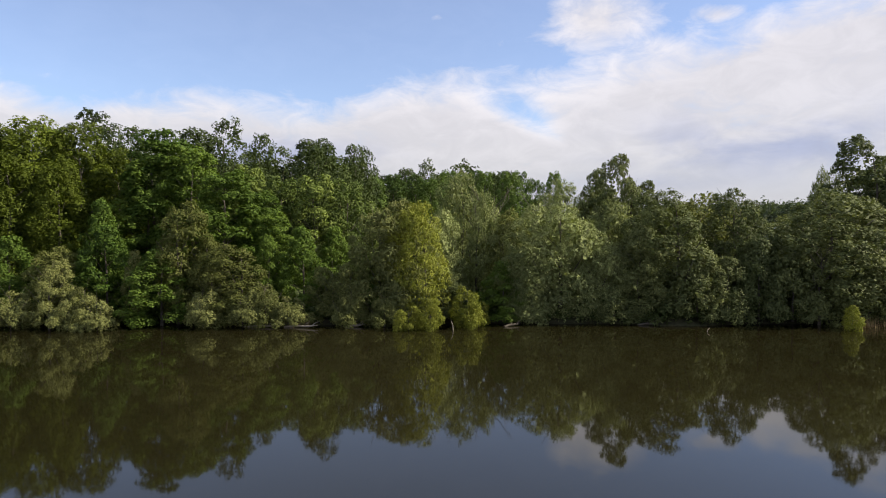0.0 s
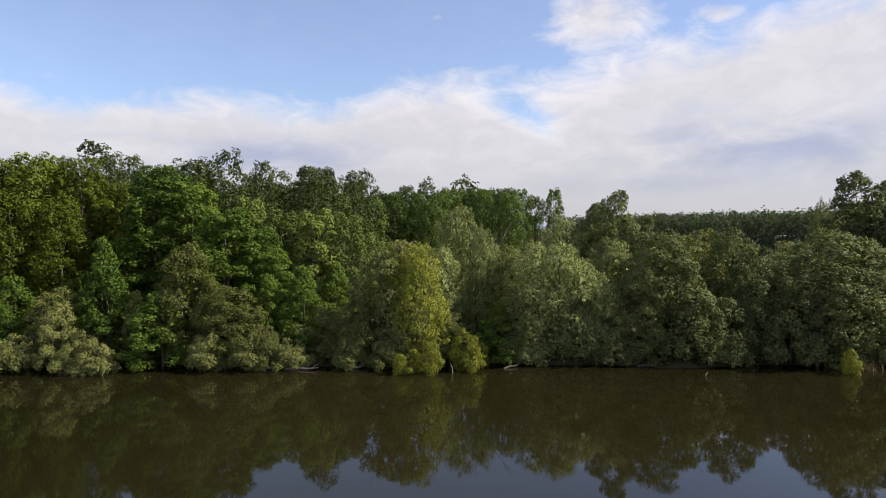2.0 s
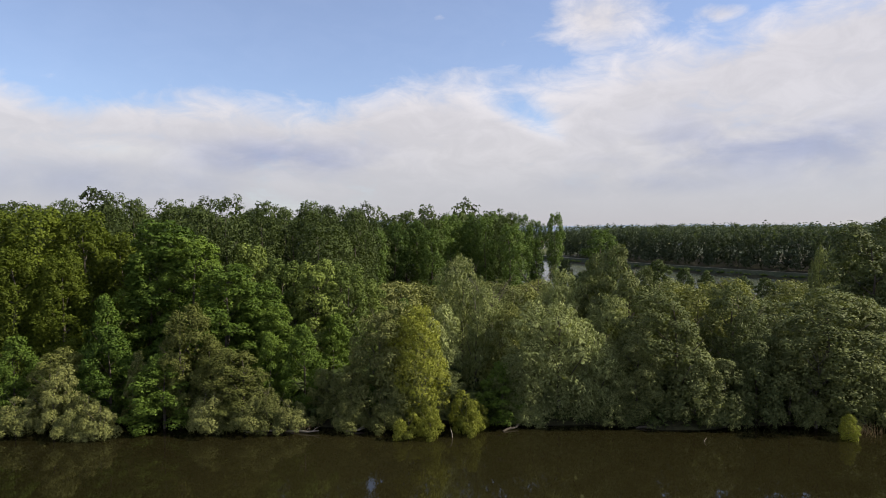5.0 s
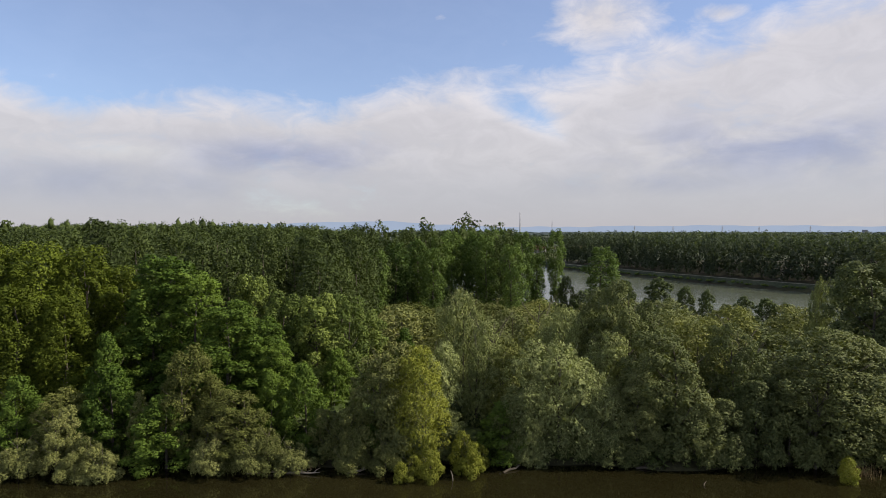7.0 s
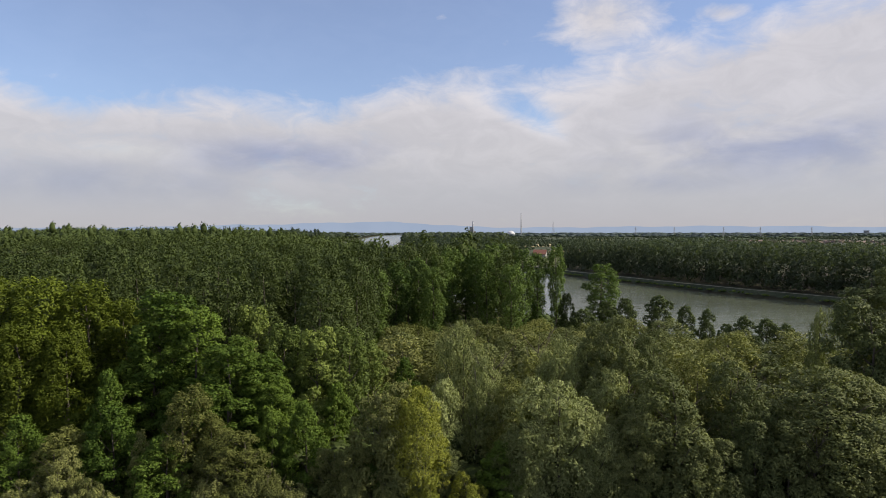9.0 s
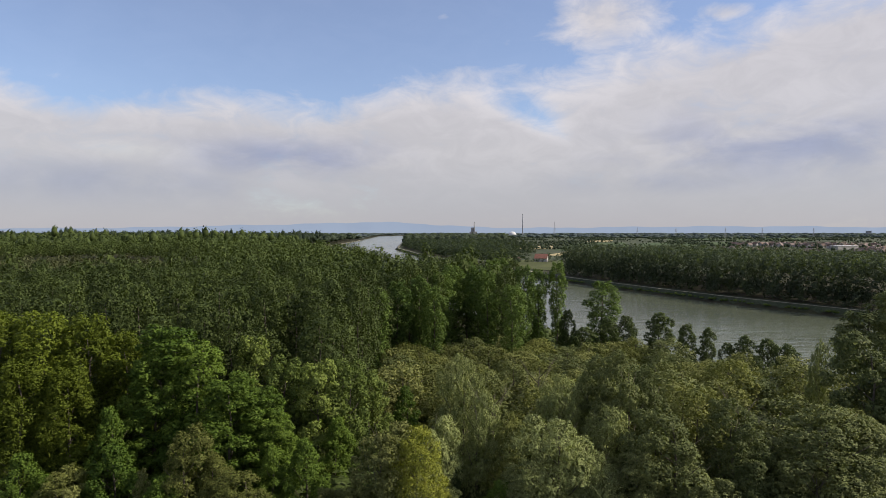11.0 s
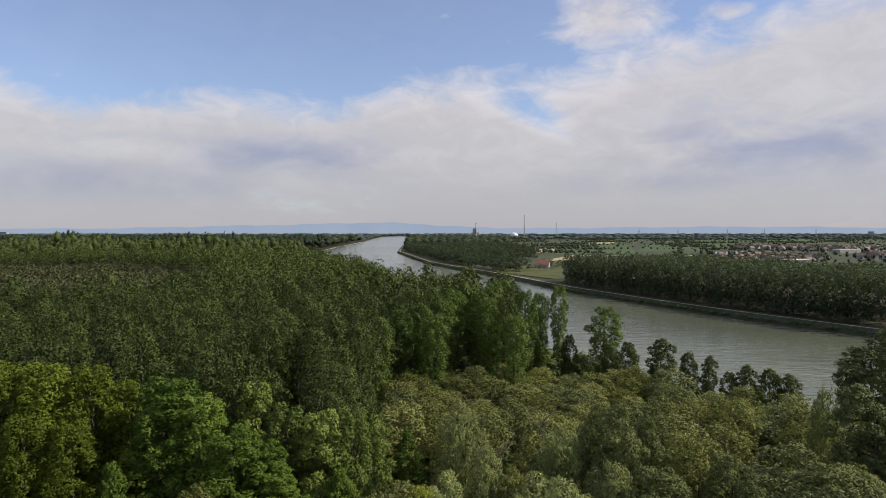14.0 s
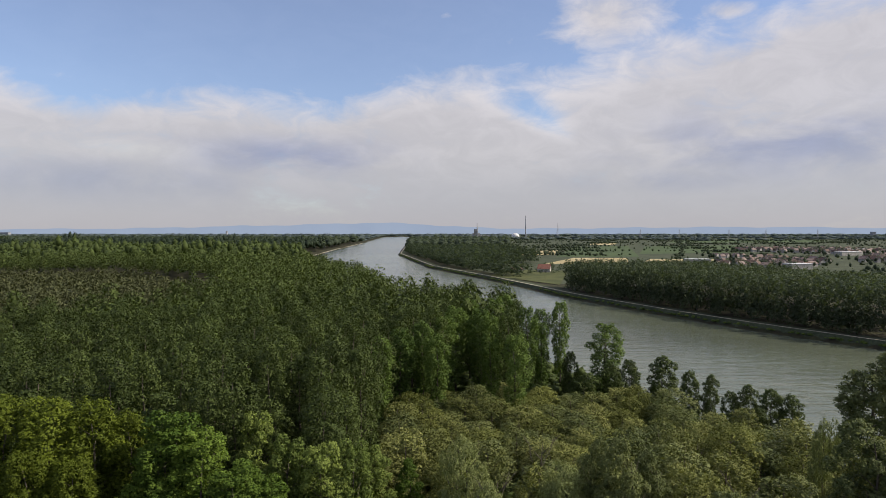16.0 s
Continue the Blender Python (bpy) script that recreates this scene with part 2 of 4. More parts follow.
class Soup:
    """Gathers vertices and faces for one mesh."""

    def __init__(self):
        self.v, self.f, self.n = [], [], 0

    def add(self, verts, faces):
        self.v.append(np.asarray(verts, dtype=np.float32))
        self.f.extend([[i + self.n for i in f] for f in faces])
        self.n += len(verts)

    def tube(self, path, radii, sides=6):
        path, vs = [Vector(p) for p in path], []
        for i, p in enumerate(path):
            way = (path[min(i + 1, len(path) - 1)] - path[max(i - 1, 0)]).normalized()
            a = way.orthogonal().normalized()
            b = way.cross(a)
            for k in range(sides):
                s = 2 * math.pi * k / sides
                vs.append(p + radii[i] * (math.cos(s) * a + math.sin(s) * b))
        fs = [[i * sides + k, i * sides + (k + 1) % sides, (i + 1) * sides + (k + 1) % sides, (i + 1) * sides + k] for i in range(len(path) - 1) for k in range(sides)]
        self.add([tuple(v) for v in vs], fs)
        top = (len(path) - 1) * sides
        self.f.append([self.n - len(vs) + top + k for k in range(sides)])

    def box(self, x0, y0, z0, x1, y1, z1):
        self.add([(x0, y0, z0), (x1, y0, z0), (x1, y1, z0), (x0, y1, z0), (x0, y0, z1), (x1, y0, z1), (x1, y1, z1), (x0, y1, z1)],
                 [[0, 3, 2, 1], [4, 5, 6, 7], [0, 1, 5, 4], [1, 2, 6, 5], [2, 3, 7, 6], [3, 0, 4, 7]])

    def mesh(self, name, mat, smooth=False):
        return mesh_of(name, np.concatenate(self.v), self.f, mat, smooth)


def ball(level):
    bm = bmesh.new()
    bmesh.ops.create_icosphere(bm, subdivisions=level, radius=1)
    v = np.array([x.co[:] for x in bm.verts], dtype=np.float32)
    f = np.array([[x.index for x in y.verts] for y in bm.faces])
    bm.free()
    return v, f


BALL1 = ball(1)


def unit(v):
    return v / np.maximum(np.linalg.norm(v, axis=-1, keepdims=True), 1e-6)


def leaf_cards(rng, lobes, count, size, aspect, droop, jitter, shell=(0.76, 1.2), soft=0.48):
    """Small pointed leaf sprays over the outsides of the tufts (rows of x, y, z, rx, rz, 0 tuft 1 bough 2 stem, bough x, y, z).

    Returns corners, triangles and normals; the normals lean towards the bough's own roundness.
    """
    tips, cores = lobes[lobes[:, 5] < 1.5], lobes[lobes[:, 5] > 0.5]
    area = tips[:, 3] * (tips[:, 3] + 2 * tips[:, 4])
    pick = rng.choice(len(tips), count * 2, p=area / area.sum())
    d = unit(rng.normal(size=(count * 2, 3)))
    d[:, 2] = np.where(d[:, 2] < -0.5, -d[:, 2], d[:, 2])
    rad = np.stack([tips[pick, 3], tips[pick, 3], tips[pick, 4]], 1)
    c = tips[pick, :3] + d * rad * rng.uniform(shell[0], shell[1], (count * 2, 1))
    # leave out sprays that lie deep inside a bough
    deep = np.zeros(len(c), bool)
    for lo in cores:
        q = (c - lo[:3]) / lo[[3, 3, 4]]
        deep |= (q * q).sum(1) < 0.55
    keep = np.flatnonzero(~deep)[:count]
    c, out, home = c[keep], d[keep], tips[pick[keep], 6:9]
    n = unit(out + rng.normal(size=out.shape) * jitter + np.array([0, 0, 0.25]))
    a = rng.normal(size=n.shape)
    a[:, 2] -= droop
    a -= (a * n).sum(1)[:, None] * n
    a = unit(a)
    b = np.cross(n, a)
    s = size * rng.uniform(0.55, 1.35, (len(c), 1))
    w = s * aspect
    v = np.stack([c - a * s * 0.3 - b * w * 0.6, c + a * s * 0.6, c - a * s * 0.5 + b * w * 0.5], 1).reshape(-1, 3)
    top, spread = (lobes[:, 2] + lobes[:, 4]).max(), np.abs(lobes[:, :2]).max() + 0.5
    axis = np.zeros_like(c)
    axis[:, 2] = np.minimum(c[:, 2] - 0.25 * spread, top - spread)
    round_way = unit(unit(c - home) * 0.4 + out * 0.8 + unit(c - axis) * 0.4)
    nn = unit(round_way * soft + n * (1 - soft))
    return v, np.arange(len(v)).reshape(-1, 3), np.repeat(nn, 3, 0)


def filler(rng, lo, k, reach, lo_s, hi_s):
    """Coarse sprays that fill the inside of a tuft or bough."""
    d = unit(rng.normal(size=(k, 1, 3)))
    tri = rng.normal(size=(k, 3, 3))
    tri = unit(tri - tri.mean(1)[:, None])
    v = (d * rng.uniform(0.15, reach, (k, 1, 1)) + tri * rng.uniform(lo_s, hi_s, (k, 3, 1))) * lo[[3, 3, 4]] + lo[:3]
    face = np.cross(v[:, 1] - v[:, 0], v[:, 2] - v[:, 0])
    turn = (face * d[:, 0]).sum(1) < 0
    v[turn] = v[turn][:, ::-1]
    nn = np.repeat(unit(d + np.array([0, 0, 0.1])), 3, 1)
    return v.reshape(-1, 3), np.arange(3 * k).reshape(-1, 3), nn.reshape(-1, 3)


def join(pieces):
    vs, fs, ns, n = [], [], [], 0
    for v, f, nn in pieces:
        vs.append(v)
        fs.append(f + n)
        ns.append(nn)
        n += len(v)
    return np.concatenate(vs), np.concatenate(fs), np.concatenate(ns)


def crown_mesh(name, rng, lobes, mat, count, size, aspect=0.6, droop=0.0, jitter=0.62, fill=0.85):
    pieces = [leaf_cards(rng, lobes, count, size, aspect, droop, jitter)]
    for lo in lobes:
        pieces.append(filler(rng, lo, 40, 0.9, 0.05, 0.14) if lo[5] > 1 else filler(rng, lo, 17 if count > 5000 else 10, fill * 0.9, 0.12, 0.34) if lo[5] else filler(rng, lo, 1, 0.4, 0.5, 0.8))
    v, f, nn = join(pieces)
    return mesh_of(name, v, f, mat, normals=nn)


def trunk_mesh(name, rng, h, girth, spread, limbs, start=0.3, mat=None):
    """A tapered, slightly crooked stem with limbs."""
    s = Soup()
    bend = [(rng.uniform(-0.02, 0.02) * h, rng.uniform(-0.02, 0.02) * h) for _ in range(6)]
    path = [(bend[i][0] * i / 5, bend[i][1] * i / 5, -0.6 + (h + 0.6) * i / 5) for i in range(6)]
    s.tube(path, [girth * (1.25 if i == 0 else 1 - 0.17 * i) for i in range(6)], 8)
    for k in range(limbs):
        u = start + (0.92 - start) * k / max(1, limbs - 1)
        i = min(4, int(u * 5))
        base = Vector(path[i]).lerp(Vector(path[i + 1]), u * 5 - i)
        a = k * 2.4 + rng.uniform(-0.5, 0.5)
        far = spread * (1.1 - 0.6 * u)
        mid = base + Vector((math.cos(a) * far * 0.5, math.sin(a) * far * 0.5, far * 0.45))
        end = base + Vector((math.cos(a) * far, math.sin(a) * far, far * 1.1))
        r = girth * (0.5 - 0.35 * u)
        s.tube([base, mid, end], [r, r * 0.65, r * 0.2], 5)
    return s.mesh(name, mat or BARK, True)


def girth_at(shape, s):
    """How wide a crown of this shape is at a height of s (0 at its foot, 1 at its top)."""
    if shape == "dome":
        return math.sqrt(max(0.0, 1 - (max(0.0, s - 0.3) / 0.74) ** 3.2)) * (0.86 + 0.14 * min(1, s / 0.3))
    if shape == "mound":
        return math.sqrt(max(0.0, 1 - (s * 0.97) ** 2.6))
    if shape == "cone":
        return min(1.0, 0.75 + 1.0 * s) * (1 - s ** 2.6) + 0.1
    if shape == "egg":
        return math.sin(math.pi * (0.2 + 0.66 * s)) ** 0.7
    if shape == "vase":
        return (0.55 + 0.45 * min(1.0, s * 1.5) ** 1.2) * (1.0 if s < 0.8 else math.sqrt(max(0.05, (1.06 - s) / 0.26)))
    return (0.74 + 0.26 * min(1.0, s * 2)) * (1.0 if s < 0.76 else math.sqrt(max(0.04, (1.05 - s) / 0.29)))


def boughs(rng, h, r, base, n, big, subs, tall=1.0, shape="dome", lop=0.15, ragged=0.16, tuft=(0.22, 0.4), heads=1):
    """A crown: n boughs over its envelope, each a cluster of small tufts round a core; several heads make it many-topped."""
    out = []
    tops = []
    for j in range(heads):
        a = 6.283 * j / heads + rng.uniform(-0.6, 0.6)
        away = 0.0 if heads == 1 else r * rng.uniform(0.22, 0.38)
        tops.append((away * math.cos(a) + rng.uniform(-lop, lop) * r, away * math.sin(a) + rng.uniform(-lop, lop) * r,
                     h if j == 0 else base + (h - base) * rng.uniform(0.78, 0.95), r if heads == 1 else r * rng.uniform(0.66, 0.8)))
    for i in range(n):
        ox, oy, top, wide = tops[i % heads]
        s = 1 - (1 - (i + rng.uniform(0, 0.9)) / n) ** 1.2
        br = big * rng.uniform(0.7, 1.25) * (1.12 - 0.34 * s) * (1.0 if heads == 1 else 0.9)
        a = i // heads * 2.399 + rng.uniform(-0.5, 0.5)
        d = max(0.0, wide * girth_at(shape, s) - br * 0.85) * rng.uniform(1 - ragged * 1.6, 1 + ragged * 0.6)
        z = base + br * tall * 0.5 + (top - base - br * tall * 1.45) * s * rng.uniform(0.95, 1.03)
        mid = np.array([d * math.cos(a) + ox * min(1, 0.4 + s), d * math.sin(a) + oy * min(1, 0.4 + s), z])
        lean = np.array([math.cos(a) * min(1.0, d / br), math.sin(a) * min(1.0, d / br), 0.45])
        for e in unit(rng.normal(size=(subs, 3)) + 0.6 * lean):
            sr = br * rng.uniform(*tuft)
            p = mid + e * np.array([1, 1, tall]) * (br - sr * 0.25) * rng.uniform(0.92, 1.08)
            out.append((*p, sr, sr * max(1.0, tall * 0.8), 0, *mid))
        out.append((*mid, br * 0.92, br * tall * 0.92, 1, *mid))
    # the shaded middle round the stem
    for u in (0.2, 0.4, 0.6, 0.76):
        out.append((tops[0][0] * u, tops[0][1] * u, base + (h - base) * u, r * girth_at(shape, u) * 0.55, (h - base) * 0.16, 2, 0, 0, base + (h - base) * 0.5))
    return np.array(out)


def tree(name, label, crown_me, trunk_me, group):
    ob = tagged(new(name), label, "tree", group)
    part("trunk", trunk_me, ob)
    part("crown", crown_me, ob)
    ob.matrix_world = pose(0, 0, -500)
    return ob


USED = set()


def plant(proto, x, y, z, wide, tall, turn, label=""):
    """Set a tree of this kind: the first one moves the original, later ones copy it."""
    m = pose(x, y, z, 0, 0, turn) @ Matrix.Diagonal((wide, wide, tall, 1))
    if proto.name in USED:
        ob = copy_thing(proto, m @ Matrix.Diagonal((1 / proto.scale.x, 1 / proto.scale.y, 1 / proto.scale.z, 1)))
    else:
        USED.add(proto.name)
        proto.matrix_basis = m
        ob = proto
    if label:
        ob["label"] = label
    return ob


def put(kind, x, y, wide, high, turn, label=""):
    """Set a tree by the half-width and height of its crown, its foot on the shore or on the land behind."""
    return plant(kind, x, y, -0.5 if y < 87.5 else 0.3, wide / SIZE[kind.name][1], high / SIZE[kind.name][0], turn, label)


# ---------------------------------------------------------------- the lie of the land
def shore(x):
    """The backwater's far shore."""
    return 84.2 + 0.9 * np.sin(x * 0.13 + 0.4) + 0.6 * np.sin(x * 0.31 + 1.0) - 0.004 * np.maximum(0, np.abs(x) - 60) ** 1.5


def near_bank(y):
    return np.interp(y, [-400, 0, 184, 300, 624, 900, 1250, 1723, 2277, 3985, 4200], [374, 170, 76, 17, -121, -215, -283, -313, -331, -440, -330])


def far_bank(y):
    return np.interp(y, [-400, 0, 295, 356, 409, 510, 686, 898, 1328, 2277, 3542, 3985, 4200], [560, 356, 205, 168, 141, 97, 43, -33, -115, -166, -200, -235, -330])


def inland(x, y):
    """Metres from the nearest water; negative in the water."""
    river = np.maximum(near_bank(y) - x, x - far_bank(y)) * 0.88
    pond = np.where(y > -60, y - shore(x), -160 - y)
    return np.minimum(river, pond)


def grid_mesh(name, xs, ys, height, mat):
    gx, gy = np.meshgrid(xs, ys)
    v = np.stack([gx, gy, height(gx, gy)], -1).reshape(-1, 3)
    i = (np.arange(len(ys) - 1)[:, None] * len(xs) + np.arange(len(xs) - 1)[None]).ravel()
    return mesh_of(name, v, np.stack([i, i + 1, i + len(xs) + 1, i + len(xs)], 1), mat, True)


DIKE = 3.4


def land(x, y):
    d = inland(x, y)
    bumps = 0.12 * np.sin(x * 0.7) * np.sin(y * 0.6 + 0.3 * x) + 0.15 * np.sin(x * 0.21 + y * 0.17)
    top = np.where(x > far_bank(y), DIKE, 0.75)      # the far bank is diked
    return np.clip(d * np.where(top > 1, 0.7, 0.45), -1.5, top) + np.where(d > 0.5, bumps, 0.0)


xs = np.concatenate([np.arange(-5000, -1400, 240), np.arange(-1400, -250, 24), np.arange(-250, 250, 5), np.arange(250, 1000, 24), np.arange(1000, 5001, 250)])
ys = np.concatenate([np.arange(-600, 70, 40), np.arange(70, 104, 1.5), np.arange(104, 400, 6), np.arange(400, 1500, 16), np.arange(1500, 4950, 120)])
tagged(new("ground", grid_mesh("ground", xs, ys, land, EARTH)), "dark wooded river land under grass and undergrowth", "ground", kind="structure")
pond = new("water_backwater", grid_mesh("water_backwater", np.linspace(-900, 420, 12), np.linspace(-400, 100, 8), lambda x, y: x * 0.0, POND))
tagged(pond, "still brown backwater mirroring the trees on its shore", "water", kind="structure")


def ribbon(name, ys, left, right, z, mat):
    """A strip of ground between two edges that are given by their y."""
    v, f = [], []
    for i, y in enumerate(ys):
        v += [(left(y), y, z), (right(y), y, z)]
        if i:
            f.append([2 * i - 2, 2 * i - 1, 2 * i + 1, 2 * i])
    return mesh_of(name, v, np.array(f), mat)


river_ys = np.arange(-400, 4200, 40)
tagged(new("water_river", ribbon("water_river", river_ys, lambda y: near_bank(y) - 4, lambda y: far_bank(y) + 4, 0.02, RIVER)), "wide grey-green river with a light ripple", "water", kind="structure")
path_ys = np.arange(-100, 2300, 20)


def slope(name, ys, cuts, mat):
    """A strip that follows the far bank, through the given (offset, height) pairs."""
    v, f, k = [], [], len(cuts)
    for i, y in enumerate(ys):
        for off, z in cuts:
            v.append((far_bank(y) + off, y, z))
        if i:
            f += [[(i - 1) * k + j, (i - 1) * k + j + 1, i * k + j + 1, i * k + j] for j in range(k - 1)]
    return mesh_of(name, v, np.array(f), mat)


tagged(new("verge", slope("verge", path_ys, [(0.3, -0.1), (2.2, 1.6), (4.2, DIKE + 0.35), (15, DIKE + 0.3)], GRASS)), "grassy river embankment with low growth", "embankment", kind="structure")
tagged(new("bank_path", slope("bank_path", path_ys, [(4.8, DIKE + 0.45), (6.6, DIKE + 0.45)], GRAVEL)), "pale gravel towpath along the river", "path", kind="structure")
tagged(new("stone_bank", ribbon("stone_bank", np.arange(1000, 2400, 20), lambda y: near_bank(y) - 5, lambda y: near_bank(y) - 0.5, 0.6, GRAVEL)), "pale stone river bank", "embankment", kind="structure")


# ---------------------------------------------------------------- the plain beyond the river
def field(name, corners, z, mat, label):
    tagged(new(name, mesh_of(name, [(x, y, z) for x, y in corners], [list(range(len(corners)))], mat)), label, "field", kind="structure")


field("plain", [(110, 600), (900, 600), (4900, 2500), (4900, 4900), (60, 4900), (-130, 2400), (-70, 1350), (0, 900), (62, 700)], DIKE + 0.3, GRASS, "flat green farmland reaching to the hills")
field("field_tan", [(137, 936), (220, 1131), (316, 1131), (277, 982)], DIKE + 0.45, STUBBLE, "pale ripe grain field")
field("field_pale", [(117, 1223), (162, 1427), (264, 1537), (213, 1276)], DIKE + 0.45, STUBBLE, "pale ripe grain field")
field("field_green", [(196, 1175), (353, 1816), (525, 1872), (352, 1175)], DIKE + 0.45, CROP, "green crop field")
field("field_strip", [(433, 1998), (502, 2219), (582, 2219), (515, 1998)], DIKE + 0.45, STUBBLE, "narrow strip of ripe grain")
field("field_low", [(313, 1016), (345, 1089), (454, 1089), (450, 1016)], DIKE + 0.45, STUBBLE, "narrow strip of ripe grain")
field("field_far", [(389, 1303), (558, 1816), (903, 1998), (668, 1394)], DIKE + 0.45, CROP, "green crop field")
field("field_back", [(792, 2305), (961, 2724), (1678, 2854), (1432, 2397)], DIKE + 0.45, CROP, "green crop field")
field("meadow", [(44, 705), (77, 810), (147, 789), (103, 593)], DIKE + 0.5, MEADOW, "rough green meadow beside the river")


# ---------------------------------------------------------------- tree kinds
rng = np.random.default_rng(11)
SIZE = {}


def kind_of_tree(name, label, group, h, r, lobes, leaf, count, size, girth, limbs, aspect=0.6, droop=0.0, jitter=0.36, fill=0.85, start=0.3):
    ob = tree(name, label, crown_mesh("crown", rng, lobes, leaf, count, size, aspect, droop, jitter, fill),
              trunk_mesh("trunk", rng, h * 0.85, girth, r * 0.8, limbs, start), group)
    crown = [c for c in ob.children if c.name.startswith("crown")][0].data
    co = np.empty(len(crown.vertices) * 3, dtype=np.float32)
    crown.vertices.foreach_get("co", co)
    co = co.reshape(-1, 3)
    SIZE[ob.name] = (float(co[:, 2].max()) - 0.3, float(np.percentile(np.hypot(co[:, 0], co[:, 1]), 98.5)))
    return ob


SHORE = "trees along the backwater"
BUSHES = "bushes along the backwater"
lime_tall = kind_of_tree("lime_tree", "tall yellow-green lime tree at the wood's edge", SHORE, 29, 5, boughs(rng, 29, 5, 3, 45, 1.75, 10, 1.35, "egg"), LEAF_LIME, 15000, 0.34, 0.4, 8, 0.7, 0.4)
maple_tall = kind_of_tree("maple_tree", "tall fresh green maple with layered sprays", SHORE, 25, 4.6, boughs(rng, 25, 4.6, 1.5, 48, 1.5, 10, 0.75, "egg"), LEAF_BRIGHT, 14500, 0.34, 0.35, 8, 0.72, 0.2)
maple = kind_of_tree("maple_tree", "young bright green maple with layered sprays", SHORE, 13, 4.2, boughs(rng, 13, 4.2, 0.3, 35, 1.3, 10, 0.6, "cone"), LEAF_BRIGHT, 9500, 0.29, 0.2, 7, 0.72, 0.2)
willow_grey = kind_of_tree("willow_tree", "billowing grey-green willow by the water", SHORE, 15, 5.2, boughs(rng, 15, 5.2, 0.2, 26, 2.2, 18, 1.1, "dome", 0.25, 0.14, (0.2, 0.36), heads=2), LEAF_SILVER, 16000, 0.25, 0.3, 9, 0.5, 0.9)
willow_soft = kind_of_tree("willow_tree", "low rounded grey-olive willow by the water", SHORE, 12, 4.8, boughs(rng, 12, 4.8, 0.2, 29, 1.6, 13, 0.9, "mound", 0.25, heads=2), LEAF_GREY, 13500, 0.26, 0.26, 8, 0.5, 0.7)
willow_olive = kind_of_tree("willow_tree", "olive-green willow with thin feathery crown", SHORE, 15, 4.2, boughs(rng, 15, 4.2, 0.8, 29, 1.5, 13, 1.0, "dome", 0.3, 0.3, heads=2), LEAF_OLIVE, 11500, 0.26, 0.28, 9, 0.5, 0.7)
willow_yellow = kind_of_tree("willow_tree", "bright yellow-green willow leaning over the water", SHORE, 16.5, 4.6, boughs(rng, 16.5, 4.6, 1.6, 30, 1.8, 13, 1.0, "dome", 0.3, 0.16), LEAF_YELLOW, 14000, 0.27, 0.3, 8, 0.5, 0.9)
broadleaf_dark = kind_of_tree("broadleaf_tree", "dark olive round-headed tree overhanging the water", SHORE, 18, 6.5, boughs(rng, 18, 6.5, 2.2, 36, 2.4, 20, 0.85, "dome", 0.15, 0.1, (0.18, 0.34), heads=2), LEAF_DARK, 23000, 0.25, 0.35, 9, 0.66, 0.4)
broadleaf_low = kind_of_tree("broadleaf_tree", "low dark bushy tree hanging over the water", SHORE, 11, 4.4, boughs(rng, 11, 4.4, 0.0, 29, 1.5, 13, 0.85, "mound"), LEAF_DARK, 12000, 0.27, 0.22, 7, 0.66, 0.4, start=0.1)
broadleaf_tall = kind_of_tree("broadleaf_tree", "tall dark green tree with a broad open crown", SHORE, 26, 6, boughs(rng, 26, 6, 4, 35, 2.2, 11, 0.95, "dome", 0.2, 0.25, heads=2), LEAF_DARK, 14000, 0.38, 0.4, 9, 0.7, 0.3)
broadleaf_mid = kind_of_tree("broadleaf_tree", "deep green tree before the poplar wood", SHORE, 21, 4.7, boughs(rng, 21, 4.7, 1.5, 35, 1.8, 11, 1.0, "egg"), LEAF_POPLAR, 12000, 0.36, 0.35, 8, 0.72, 0.3)
grey_bush = kind_of_tree("willow_bush", "grey-green willow bush hanging over the water", BUSHES, 5.6, 3.8, boughs(rng, 5.6, 3.8, 0.0, 20, 1.35, 16, 0.85, "mound", 0.3, 0.2, (0.18, 0.32), heads=3), LEAF_GREY, 9000, 0.22, 0.12, 7, 0.42, 0.5, start=0.1)
yellow_bush = kind_of_tree("willow_bush", "yellow-green willow bush hanging over the water", BUSHES, 5.6, 3.2, boughs(rng, 5.6, 3.2, 0.0, 18, 1.15, 13, 0.85, "mound", 0.3, 0.25, heads=2), LEAF_YELLOW, 6500, 0.24, 0.12, 7, 0.42, 0.6, start=0.1)
poplar_rows = [kind_of_tree("poplar_tree", "slender tall poplar standing free by the river", "poplars by the river", 32, 4, boughs(rng, 32, 4.2, base, 46, 1.5, 8, 1.7, "vase", 0.1, 0.22), LEAF_ROW, 8000, 0.42, 0.4, 8, 0.7, 0.2) for base in (3, 1, 7)]
riverside_tree = kind_of_tree("riverside_tree", "dark green tree on the river bank", "trees on the river bank", 15, 4.2, boughs(rng, 15, 4.2, 0.5, 29, 1.5, 10, 1.0, "dome", 0.2, 0.25), LEAF_POPLAR_DIM, 4600, 0.5, 0.25, 6, 0.72, 0.3)
broadleaf_olive = kind_of_tree("broadleaf_tree", "tall olive-green tree with an open broken crown", SHORE, 24, 5.5, boughs(rng, 24, 5.5, 4, 35, 1.9, 11, 0.9, "dome", 0.3, 0.32, heads=2), LEAF_DARK, 12000, 0.36, 0.38, 9, 0.66, 0.3)
